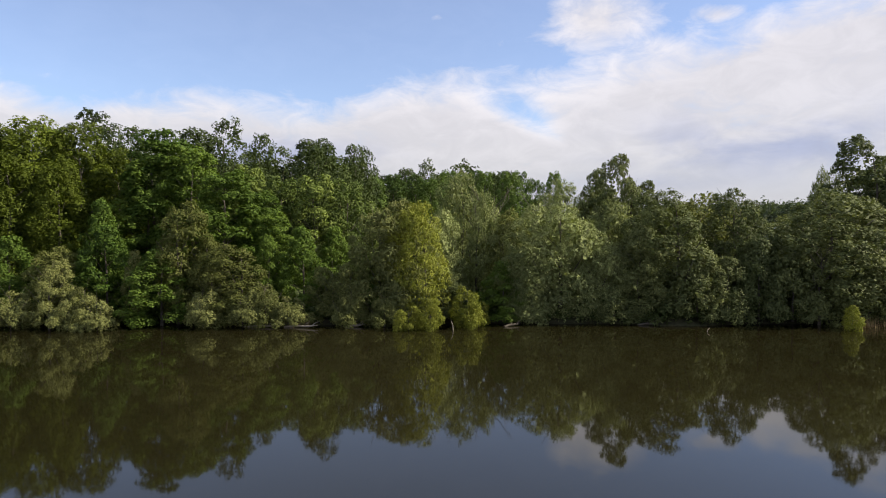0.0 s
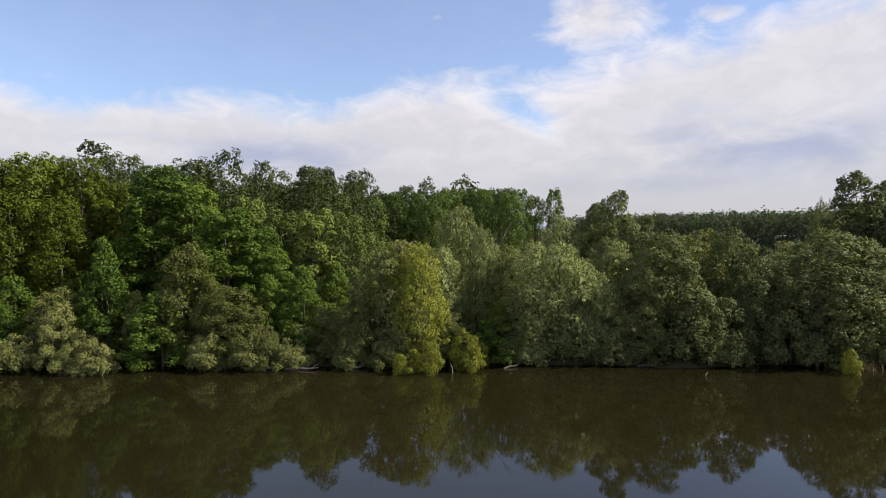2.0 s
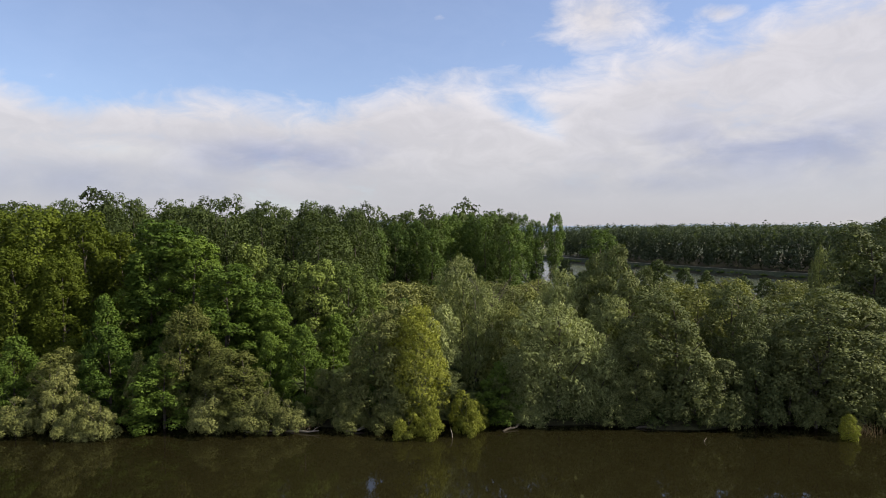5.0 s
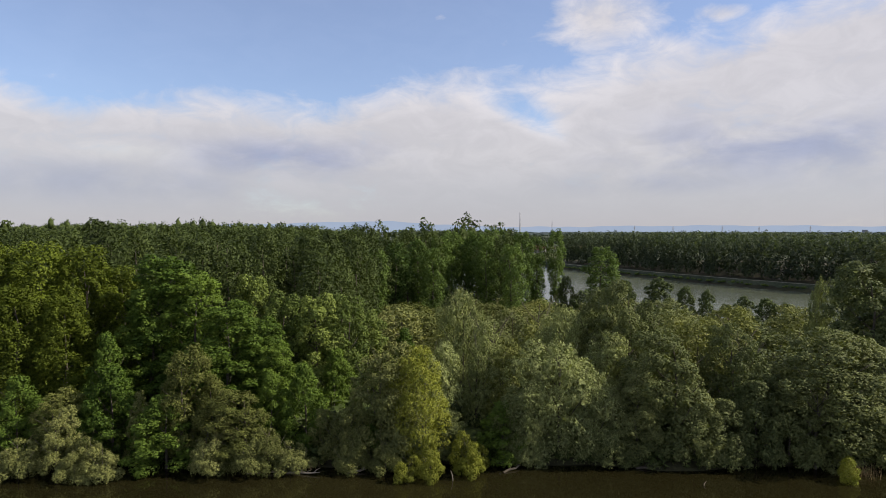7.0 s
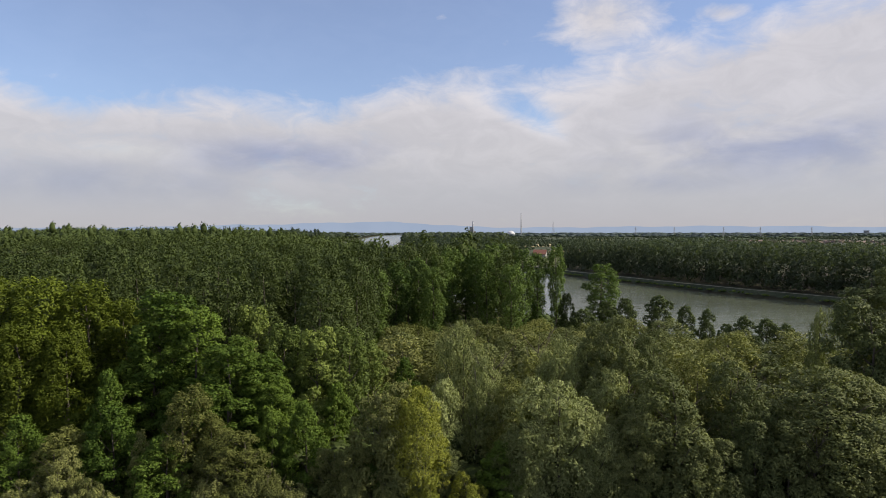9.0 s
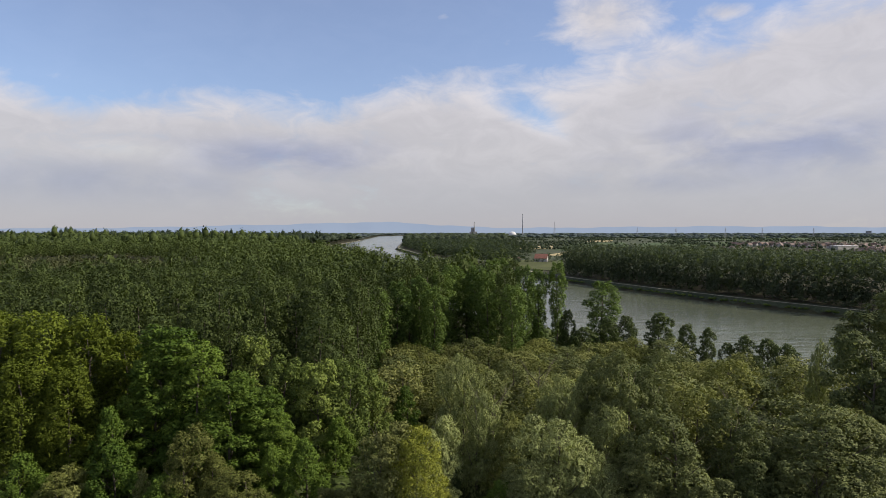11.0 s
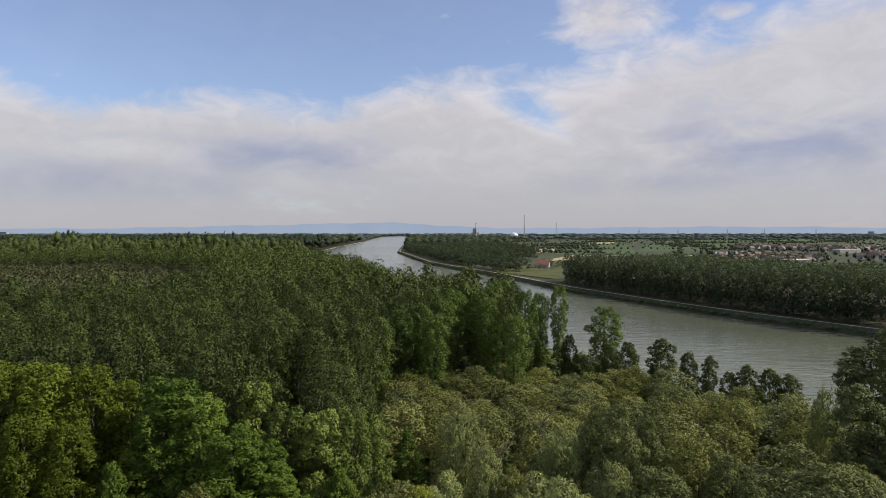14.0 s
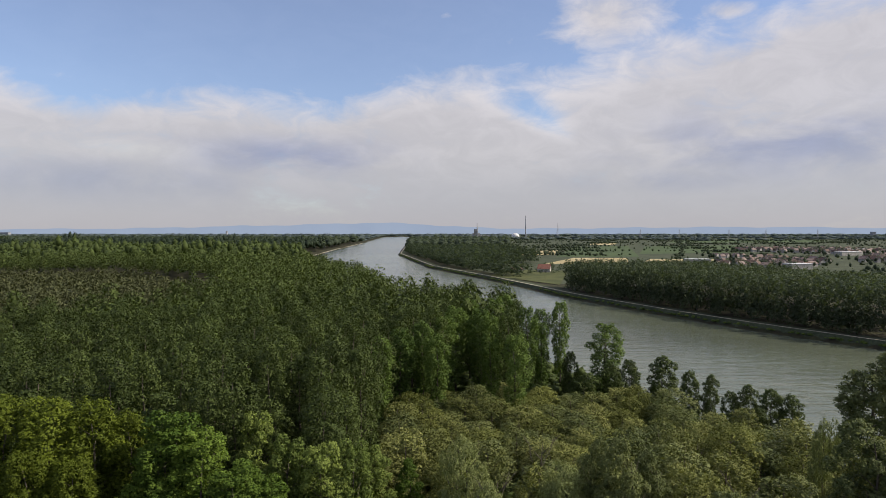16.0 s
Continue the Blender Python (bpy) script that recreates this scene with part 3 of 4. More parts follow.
willow_pale = kind_of_tree("willow_tree", "wide grey-green willow with drooping boughs", SHORE, 15, 5.6, boughs(rng, 15, 5.6, 0.4, 24, 2.5, 20, 1.1, "dome", 0.35, 0.14, (0.2, 0.36), heads=3), LEAF_SILVER, 17000, 0.25, 0.3, 9, 0.46, 1.2)
broadleaf_open = kind_of_tree("broadleaf_tree", "dark olive tree with a lopsided crown over the water", SHORE, 18, 6, boughs(rng, 18, 6, 2.2, 33, 2.3, 20, 0.85, "dome", 0.4, 0.1, (0.18, 0.34), heads=2), LEAF_DARK, 22000, 0.25, 0.35, 9, 0.66, 0.3)

put(lime_tall, -76.3, 97.4, 5.82, 29.0, 318)
put(lime_tall, -72.0, 99.4, 6.05, 30.0, 130)
put(lime_tall, -64.1, 98.4, 6.27, 30.2, 183)
put(lime_tall, -58.2, 100.4, 6.05, 29.6, 353)
put(lime_tall, -54.7, 105.4, 5.04, 26.0, 333)
put(lime_tall, -63.9, 92.4, 4.70, 24.0, 271)
put(lime_tall, -57.4, 93.4, 4.48, 22.5, 14)
put(maple_tall, -43.9, 99.4, 6.99, 28.0, 238)
put(maple_tall, -38.6, 96.4, 5.91, 25.5, 127)
put(maple_tall, -46.1, 97.4, 5.38, 24.0, 332)
put(maple_tall, -32.7, 93.4, 5.91, 21.3, 26)
put(maple_tall, -28.7, 95.4, 4.84, 18.5, 80)
put(maple_tall, -26.1, 93.4, 4.03, 15.2, 57)
put(maple, -20.0, 89.4, 4.44, 13.0, 190)
put(maple, -24.6, 88.2, 3.00, 11.8, 75)
put(maple, -46.6, 86.3, 5.52, 14.0, 240)
put(maple, -37.6, 83.2, 5.04, 10.6, 126)
put(maple, -49.5, 91.4, 4.46, 17.0, 194)
put(maple, -60.2, 86.4, 4.70, 12.5, 278)
put(maple, 8.3, 85.4, 3.77, 9.0, 52)
put(maple, -17.7, 99.4, 4.12, 13.0, 293)
put(maple, -7.1, 117.4, 3.77, 13.5, 127)
put(willow_olive, -36.0, 84.6, 4.3, 17.2, 6, "half-dead olive willow with a thin bare top, behind the waterside bushes")
put(willow_olive, -32.0, 84.8, 3.6, 12.8, 110)
put(willow_olive, -27.0, 83.6, 4.9, 11.4, 208)
put(willow_soft, -30.6, 82.6, 4.0, 8.4, 143)
put(willow_soft, -15.1, 85.3, 3.40, 8.2, 199)
put(willow_soft, -42.6, 84.6, 2.5, 10.4, 81)
put(willow_olive, -54.0, 84.8, 4.2, 11.0, 36)
put(willow_soft, -51.0, 80.6, 3.7, 9.3, 71)
put(grey_bush, -55.5, 79.8, 3.4, 5.2, 71)
put(grey_bush, -48.0, 79.4, 2.7, 4.6, 316)
put(grey_bush, -44.2, 79.4, 3.2, 4.9, 200)
put(grey_bush, -46.6, 80.9, 2.6, 5.8, 227)
put(grey_bush, -62.2, 80.9, 3.95, 6.0, 64)
put(grey_bush, -20.4, 81.9, 3.20, 4.3, 67)
put(grey_bush, -31.4, 81.4, 3.38, 5.6, 0)
put(grey_bush, -26.3, 81.7, 3.38, 5.6, 2)
put(grey_bush, -23.4, 81.9, 3.01, 6.2, 107)
put(grey_bush, -12.3, 82.4, 3.29, 5.5, 110)
put(grey_bush, -7.7, 81.9, 3.01, 5.0, 84)
put(yellow_bush, -4.4, 79.4, 2.10, 3.4, 85)
put(yellow_bush, -1.6, 80.4, 2.60, 5.0, 148)
put(yellow_bush, 3.2, 81.9, 2.70, 5.6, 160)
put(yellow_bush, 4.7, 82.6, 2.20, 3.6, 101)
put(yellow_bush, 52.4, 79.6, 1.90, 3.6, 276)
put(willow_soft, -8.8, 86.4, 6.6, 17.2, 347, "broad dark olive willow overhanging the water")
put(willow_soft, -12.6, 84.4, 3.6, 9.6, 320)
put(willow_olive, -6.7, 86.9, 4.20, 14.5, 104)
put(willow_yellow, -2.4, 84.4, 5.0, 17.1, 93)
put(broadleaf_dark, -5.0, 85.3, 4.40, 8.5, 353)
put(broadleaf_open, 0.1, 85.9, 3.40, 7.5, 100)
put(maple, -10.0, 85.3, 3.06, 6.0, 196)
put(broadleaf_mid, -27.4, 105.4, 4.60, 21.5, 152)
put(broadleaf_mid, -21.4, 103.4, 4.80, 21.5, 11)
put(broadleaf_mid, -16.1, 105.4, 4.60, 21.0, 184)
put(broadleaf_mid, -34.1, 111.4, 4.60, 24.0, 212)
put(broadleaf_mid, -13.8, 111.4, 4.20, 17.5, 84)
put(willow_grey, 5.0, 94.4, 4.4, 18.2, 74)
put(willow_pale, 3.2, 102.5, 6.2, 22.4, 135)
put(willow_grey, -1.7, 92.4, 4.32, 15.5, 33)
put(willow_pale, 16.4, 87.0, 7.6, 17.4, 169)
put(willow_pale, 21.2, 86.0, 5.0, 13.4, 154)
put(willow_grey, 11.6, 86.4, 4.6, 12.6, 308)
put(willow_grey, 18.7, 100.4, 4.97, 20.5, 300)
put(willow_pale, 24.0, 103.4, 5.62, 19.5, 1)
put(willow_grey, 25.0, 94.4, 4.97, 17.0, 305)
put(willow_grey, 12.1, 85.3, 3.89, 8.5, 173)
put(willow_olive, 8.9, 92.4, 3.80, 15.6, 33, "thin brownish-olive willow with dark stems showing through")
put(broadleaf_olive, 29.0, 96.4, 5.60, 24.2, 158)
put(broadleaf_olive, 27.0, 102.4, 4.60, 22.5, 181)
put(broadleaf_olive, 34.6, 101.4, 4.60, 20.5, 156)
put(broadleaf_open, 32.9, 87.4, 7.6, 18.9, 246)
put(broadleaf_dark, 54.2, 87.4, 8.8, 18.9, 356)
put(broadleaf_open, 61.1, 86.4, 6.20, 17.5, 161)
put(broadleaf_dark, 42.6, 91.0, 5.6, 18.4, 94)
put(broadleaf_dark, 27.2, 86.4, 4.60, 14.0, 241)
put(broadleaf_open, 68.9, 88.4, 6.50, 18.0, 90)
put(broadleaf_low, 23.6, 85.6, 3.4, 5.6, 29)
put(broadleaf_low, 28.4, 85.8, 3.8, 6.4, 131)
put(broadleaf_low, 34.9, 85.5, 4.40, 11.0, 11)
put(broadleaf_low, 39.0, 85.3, 4.20, 9.5, 183)
put(broadleaf_low, 43.5, 85.7, 4.20, 12.0, 206)
put(broadleaf_low, 47.8, 85.1, 4.40, 10.0, 9)
put(broadleaf_low, 51.7, 85.3, 4.00, 10.5, 281)
put(broadleaf_low, 58.2, 85.1, 4.60, 11.0, 214)
put(broadleaf_low, 62.8, 85.1, 4.50, 10.0, 187)
put(broadleaf_tall, 68.1, 98.4, 6.60, 27.2, 192)
put(broadleaf_tall, 76.9, 102.4, 6.20, 27.0, 296)
put(broadleaf_tall, 98.1, 144.4, 9.50, 29.5, 4)
put(broadleaf_tall, 110.9, 149.4, 8.50, 29.0, 231)
put(willow_pale, 67.3, 111.4, 3.24, 23.8, 23, "tall narrow grey willow among rounder ones")
put(poplar_rows[2], 38.1, 214.4, 3.76, 32.6, 92)
put(poplar_rows[1], 25.2, 204.4, 4.56, 31.5, 319)
put(poplar_rows[2], 16.2, 221.4, 4.79, 33.0, 100)
put(poplar_rows[0], 18.2, 171.4, 4.33, 28.6, 60)
put(poplar_rows[1], 10.1, 199.4, 5.02, 31.6, 125)
put(poplar_rows[2], 2.0, 204.4, 5.24, 32.0, 236)
put(poplar_rows[0], 31.7, 224.4, 4.10, 24.0, 176)
put(poplar_rows[1], 49.9, 201.4, 6.22, 26.8, 262)
put(poplar_rows[2], 21.5, 235.4, 4.56, 32.5, 181)
put(poplar_rows[0], 31.5, 213.4, 4.10, 30.0, 268)
put(poplar_rows[1], 12.8, 192.4, 4.56, 30.5, 128)
put(poplar_rows[2], 7.2, 221.4, 4.79, 32.5, 236)
put(poplar_rows[0], -1.6, 195.4, 4.79, 30.5, 55)
put(poplar_rows[1], -14.4, 179.4, 4.79, 28.5, 301)
put(poplar_rows[2], -7.9, 187.4, 5.02, 29.5, 188)
put(poplar_rows[0], -19.7, 171.4, 4.56, 27.5, 151)
put(poplar_rows[1], -3.3, 177.4, 4.33, 27.0, 18)
put(riverside_tree, 40.7, 187.4, 5.20, 14.0, 221)
put(riverside_tree, 50.6, 191.4, 5.00, 15.5, 46)
put(riverside_tree, 56.7, 194.4, 4.40, 16.5, 106)
put(riverside_tree, 67.7, 198.4, 5.20, 17.0, 174)
put(riverside_tree, 39.1, 204.4, 3.60, 17.0, 262)
put(riverside_tree, 70.7, 183.4, 3.60, 15.5, 312)
put(riverside_tree, 76.8, 183.4, 2.80, 14.5, 185)
put(riverside_tree, 80.8, 177.4, 3.40, 11.0, 75)
put(riverside_tree, 83.9, 175.4, 3.20, 13.6, 174)
put(riverside_tree, 88.5, 171.4, 4.00, 13.4, 141)
put(riverside_tree, 93.3, 169.4, 3.80, 12.0, 359)
put(riverside_tree, 83.1, 167.4, 3.20, 9.0, 279)


# ---------------------------------------------------------------- woods
def spread_points(x0, x1, y0, y1, gap, r):
    """A jittered grid of places."""
    gx, gy = np.meshgrid(np.arange(x0, x1, gap), np.arange(y0, y1, gap))
    p = np.stack([gx.ravel(), gy.ravel()], 1).astype(float)
    p[:, 0] += (np.round(p[:, 1] / gap) % 2) * gap * 0.5
    return p + r.uniform(-0.36, 0.36, p.shape) * gap


def in_sight(p, room=14):
    return np.abs(p[:, 0] + 0.012 * p[:, 1]) < 0.735 * p[:, 1] + room


WOOD = "poplars of the island wood"
poplars = [kind_of_tree("poplar_tree", "tall dark green poplar in a dense wood", WOOD, 32, 4.4, boughs(rng, 32, 4.6, 2, 32, 1.8, 8, 1.45, "column", 0.12, 0.18), LEAF_POPLAR_DIM, 4500, 0.42, 0.4, 5, 0.75, 0.2) for _ in range(4)]
far_poplars = [kind_of_tree("poplar_tree", "tall dark green poplar in a dense wood", WOOD, 32, 4.4, boughs(rng, 32, 4.6, 9, 20, 1.95, 7, 1.4, "column", 0.12, 0.15), LEAF_POPLAR_DIM, 2500, 0.53, 0.35, 3, 0.6, 0.2) for _ in range(3)]
# Darker leaf colours, instead of less sun, hold these crowns' brightness down.
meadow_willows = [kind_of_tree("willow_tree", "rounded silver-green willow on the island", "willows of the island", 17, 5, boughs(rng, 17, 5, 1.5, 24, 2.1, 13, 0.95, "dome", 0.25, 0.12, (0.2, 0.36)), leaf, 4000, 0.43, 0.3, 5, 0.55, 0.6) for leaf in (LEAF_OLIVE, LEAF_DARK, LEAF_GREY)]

taken = np.array([ob.matrix_basis.translation[:2] for ob in scene.objects if ob.parent is None and ob.name.split(".")[0].endswith(("tree", "bush")) and ob.matrix_basis.translation.z > -100])


def clear_of(p, room):
    return np.array([np.min(np.hypot(*(taken - q).T)) > room for q in p])


# poplars nearest the backwater, one by one
p = spread_points(-190, 70, 113, 218, 8.0, rng)
wood = ((p[:, 0] < -19) | (p[:, 1] > 188)) & (p[:, 0] < np.minimum(near_bank(p[:, 1]) - 12, 0.112 * p[:, 1])) & in_sight(p, 3) & clear_of(p, 4.5)
p = p[wood]
for i, (x, y) in enumerate(p[np.argsort(p[:, 1])][:300]):
    kind = poplars[i % 4] if y < 146 else far_poplars[i % 3]
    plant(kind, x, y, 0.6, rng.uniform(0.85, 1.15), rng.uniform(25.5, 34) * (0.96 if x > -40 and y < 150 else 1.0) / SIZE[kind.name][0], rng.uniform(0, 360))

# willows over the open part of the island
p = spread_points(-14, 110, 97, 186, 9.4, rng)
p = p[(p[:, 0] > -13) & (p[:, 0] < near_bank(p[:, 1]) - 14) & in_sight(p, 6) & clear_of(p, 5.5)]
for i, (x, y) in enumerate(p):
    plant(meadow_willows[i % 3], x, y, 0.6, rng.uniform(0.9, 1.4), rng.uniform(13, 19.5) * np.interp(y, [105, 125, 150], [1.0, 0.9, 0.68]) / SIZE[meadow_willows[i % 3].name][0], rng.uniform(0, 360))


def sprig(r, h, rad, n, cards, size, base, shape="column", subs=4, k=7, tall=1.15):
    """Corners, triangles and normals of one tree of the woods farther off."""
    if n > 1:
        lo = boughs(r, h, rad, base, n, rad * 0.52, subs, tall, shape, 0.12, 0.2)[:-4]
    else:
        lo = np.array([(0, 0, base + (h - base) * 0.5, rad * 0.9, (h - base) * 0.5, 1, 0, 0, base + (h - base) * 0.4)])
    pieces = [leaf_cards(r, lo, cards, size, 0.8, 0.1, 0.5, (0.85, 1.12))]
    for q in lo:
        if n == 1:
            v = BALL1[0] * r.uniform(0.75, 1.15, (12, 1)) * 0.86
            pieces.append((v * q[[3, 3, 4]] + q[:3], BALL1[1], unit(BALL1[0])))
        elif q[5]:
            pieces.append(filler(r, q, k, 0.8, 0.3, 0.6))
    return join(pieces)


def woods(name, label, places, sprigs, mat, wide=(0.85, 1.2), tall=(0.86, 1.08), lift=0.5, scale=None, high=None):
    """Many trees in one mesh."""
    pieces = []
    for i, (x, y) in enumerate(places):
        v, f, nn = sprigs[rng.integers(len(sprigs))]
        a, k = rng.uniform(0, 6.28), 1.0 if scale is None else scale[i]
        w, c, s = rng.uniform(*wide) * k, math.cos(a), math.sin(a)
        place = np.stack([(v[:, 0] * c - v[:, 1] * s) * w + x, (v[:, 0] * s + v[:, 1] * c) * w + y, v[:, 2] * (rng.uniform(*tall) if high is None else high[i]) + lift], 1)
        pieces.append((place, f, np.stack([nn[:, 0] * c - nn[:, 1] * s, nn[:, 0] * s + nn[:, 1] * c, nn[:, 2]], 1)))
    v, f, nn = join(pieces)
    return tagged(new(name, mesh_of(name, v, f, mat, normals=nn)), label, "trees", kind="stuff")


fine_sprigs = [sprig(rng, 32, 5.0, 11, 430, 0.78, 13, "column", 5, 6, 1.3) for _ in range(8)]
tall_sprigs = [sprig(rng, 32, 5.4, 7, 130, 1.1, 18, "column", 3, 4, 1.3) for _ in range(8)]
edge_sprigs = [sprig(rng, 31, 4.6, 12, 280, 0.9, 2, "column", 4, 6, 1.9) for _ in range(8)]
low_sprigs = [sprig(rng, 15, 5.0, 6, 90, 1.2, 2, "dome", 4) for _ in range(6)]
far_sprigs = [sprig(rng, 32, 5.6, 1, 20, 2.2, 19) for _ in range(6)]
round_sprigs = [sprig(rng, 22, 6.5, 5, 60, 1.9, 3, "dome", 3) for _ in range(6)]
hedge_sprigs = [sprig(rng, 10, 4.5, 1, 20, 1.7, 0.5) for _ in range(6)]
blob_sprigs = [sprig(rng, 30, 8, 1, 10, 4.0, 10) for _ in range(5)]


def low_valley(p):
    """A wide hollow in the wood where only low willows stand."""
    k = p[:, 0] / p[:, 1]
    front = np.interp(k, [-0.74, -0.54, -0.43, -0.34], [222, 272, 320, 415])
    back = np.interp(k, [-0.52, -0.34], [610, 425])
    return (k < -0.34) & (p[:, 1] > front) & (p[:, 1] < back)


def stand(p):
    """How tall the stand is that a tree belongs to."""
    w = np.sin(p[:, 0] * 0.019 + 1.3 * np.sin(p[:, 1] * 0.011)) + np.sin(p[:, 1] * 0.017 + 1.1 * np.sin(p[:, 0] * 0.013))
    tall = 0.95 + 0.06 * w + rng.normal(0, 0.095, len(p))
    return tall + np.interp(p[:, 0] / p[:, 1], [-0.2, 0.0], [0.0, 0.05])


p = spread_points(-560, 64, 218, 700, 9.0, rng)
p = p[(p[:, 0] < np.minimum(near_bank(p[:, 1]) - 8, 0.12 * p[:, 1])) & in_sight(p)]
p = p[rng.uniform(size=len(p)) > 0.07]
hollow = low_valley(p)
near = (p[:, 1] < 335) & ~hollow
rest = ~hollow & ~near
woods("poplar_wood", "dense dark green poplar wood behind the first rows", p[near], fine_sprigs, LEAF_POPLAR_DIM, high=stand(p[near]))
woods("poplar_wood", "dense dark green poplar wood seen from above", p[rest], tall_sprigs, LEAF_POPLAR_DIM, high=stand(p[rest]))
woods("willow_carr", "low grey-green willows in a hollow of the wood", p[hollow & (rng.uniform(size=len(p)) < 0.92)], low_sprigs, LEAF_CARR, (0.9, 1.6), (0.85, 1.45))
p = spread_points(60, 560, 100, 575, 6.3, rng)
p = p[(p[:, 0] > far_bank(p[:, 1]) + 12) & (p[:, 0] < far_bank(p[:, 1]) + 145) & in_sight(p)]
p = p[~((p[:, 1] > 545) & (p[:, 0] < 105))]
front = p[:, 0] < far_bank(p[:, 1]) + 34
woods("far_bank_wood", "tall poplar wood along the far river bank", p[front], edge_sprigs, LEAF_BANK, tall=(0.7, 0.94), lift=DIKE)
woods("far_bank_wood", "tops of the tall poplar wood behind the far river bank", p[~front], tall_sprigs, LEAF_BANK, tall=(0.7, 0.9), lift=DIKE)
p = spread_points(-60, 420, 150, 800, 6, rng)
off = p[:, 0] - far_bank(p[:, 1])
p = p[(off > 9) & (off < 15) & in_sight(p) & (rng.uniform(size=len(p)) < 0.5) & (p[:, 1] < 545)]
woods("bank_scrub", "grey-green willow scrub at the foot of the poplars", p, low_sprigs, LEAF_BANK, (0.35, 0.8), (0.3, 0.7), lift=DIKE)
p = spread_points(-140, 420, 150, 1300, 2.6, rng)
off = p[:, 0] - far_bank(p[:, 1])
p = p[(off > 0.8) & (off < 4.4) & in_sight(p) & (np.sin(p[:, 1] * 0.05) + np.sin(p[:, 1] * 0.017 + 1) + rng.normal(0, 0.5, len(p)) > -0.7)]
woods("bank_weeds", "tall weeds and low bushes on the stone river bank", p, hedge_sprigs, LEAF_POPLAR, (0.25, 0.5), (0.1, 0.24), lift=1.1)
p = spread_points(-1150, 220, 700, 1500, 10.2, rng)
left = p[(p[:, 0] < near_bank(p[:, 1]) - 10) & in_sight(p)]
right = p[(p[:, 0] > far_bank(p[:, 1]) + 17) & (p[:, 0] < 0.14 * p[:, 1]) & (np.hypot(p[:, 0] - 95, p[:, 1] - 765) > 42)]
k = left[:, 0] / left[:, 1]
glade = (np.abs(left[:, 1] - 930 - 90 * np.sin(k * 9)) < 42) & (k < -0.22) | (np.abs(left[:, 1] - 1290 - 120 * np.sin(k * 7 + 1)) < 60) & (k < -0.2)
woods("willow_carr", "low willows in far clearings of the wood", left[glade & (rng.uniform(size=len(left)) < 0.5)], low_sprigs, LEAF_CARR, (0.9, 1.5), (0.5, 1.0))
left = left[~glade]
mid = left[:, 1] < 1050
woods("distant_wood", "unbroken green wood across the river plain", left[mid], far_sprigs, LEAF_POPLAR_DIM, high=stand(left[mid]) * 1.6 - 0.6)
woods("distant_wood", "wood far across the river plain, its green dulled for haze", left[~mid], far_sprigs, LEAF_FAR, high=stand(left[~mid]) * 1.6 - 0.6)
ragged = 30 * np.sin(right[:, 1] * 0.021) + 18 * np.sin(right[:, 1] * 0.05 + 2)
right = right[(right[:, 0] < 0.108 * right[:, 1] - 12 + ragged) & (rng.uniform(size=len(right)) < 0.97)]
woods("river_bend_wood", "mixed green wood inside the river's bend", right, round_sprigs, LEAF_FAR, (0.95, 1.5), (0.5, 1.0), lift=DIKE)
p = spread_points(40, 190, 660, 900, 13, rng)
p = p[(p[:, 0] > 0.03 * p[:, 1] + 25) & (rng.uniform(size=len(p)) < 0.7) & (np.hypot(p[:, 0] - 112, p[:, 1] - 758) > 16) & (np.hypot(p[:, 0] - 81, p[:, 1] - 770) > 13)]
p = p[(p[:, 1] < 850) | (p[:, 0] < 100)]
p = p[(p[:, 1] > 775) | (np.hypot(p[:, 0] - 100, p[:, 1] - 690) > 36)]
woods("farm_trees", "fruit trees and bushes round the farmhouse", p, round_sprigs, LEAF_FAR, (0.35, 0.85), (0.2, 0.5), lift=DIKE)
rows, y = [], 1500.0
while y < 4750:
    gap = y * 0.0132
    q = spread_points(-0.78 * y, 0.78 * y, y, y + gap * 0.9, gap, rng)
    rows.append(np.concatenate([q, np.full((len(q), 1), gap / 13)], 1))
    y += gap
q = np.concatenate(rows)
leftward = q[:, 0] < near_bank(q[:, 1]) - 15
rightward = (q[:, 0] > far_bank(q[:, 1]) + 17) & ((q[:, 0] < 0.09 * q[:, 1]) | ((q[:, 1] > 2600) & (np.sin(q[:, 0] * 0.004 + q[:, 1] * 0.006) + np.sin(q[:, 1] * 0.011) > 0.2)))
q = q[leftward | rightward | (q[:, 1] > 4300)]
close = q[:, 1] < 2500
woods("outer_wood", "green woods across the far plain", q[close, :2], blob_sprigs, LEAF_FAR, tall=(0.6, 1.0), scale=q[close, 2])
woods("horizon_wood", "woods towards the horizon, leaves tinted pale for haze", q[~close, :2], blob_sprigs, LEAF_HAZE, tall=(0.28, 0.6), scale=q[~close, 2])
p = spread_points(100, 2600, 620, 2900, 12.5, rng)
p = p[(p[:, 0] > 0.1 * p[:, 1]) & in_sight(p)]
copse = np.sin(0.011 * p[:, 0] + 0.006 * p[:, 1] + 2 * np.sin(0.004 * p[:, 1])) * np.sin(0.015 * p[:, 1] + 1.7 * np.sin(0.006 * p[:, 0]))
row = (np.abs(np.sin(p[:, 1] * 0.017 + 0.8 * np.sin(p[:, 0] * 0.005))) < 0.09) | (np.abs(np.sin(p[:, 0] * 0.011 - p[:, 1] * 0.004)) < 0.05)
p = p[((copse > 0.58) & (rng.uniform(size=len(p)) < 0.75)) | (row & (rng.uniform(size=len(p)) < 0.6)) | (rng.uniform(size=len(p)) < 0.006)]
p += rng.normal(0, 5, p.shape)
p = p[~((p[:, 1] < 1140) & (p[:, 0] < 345))]
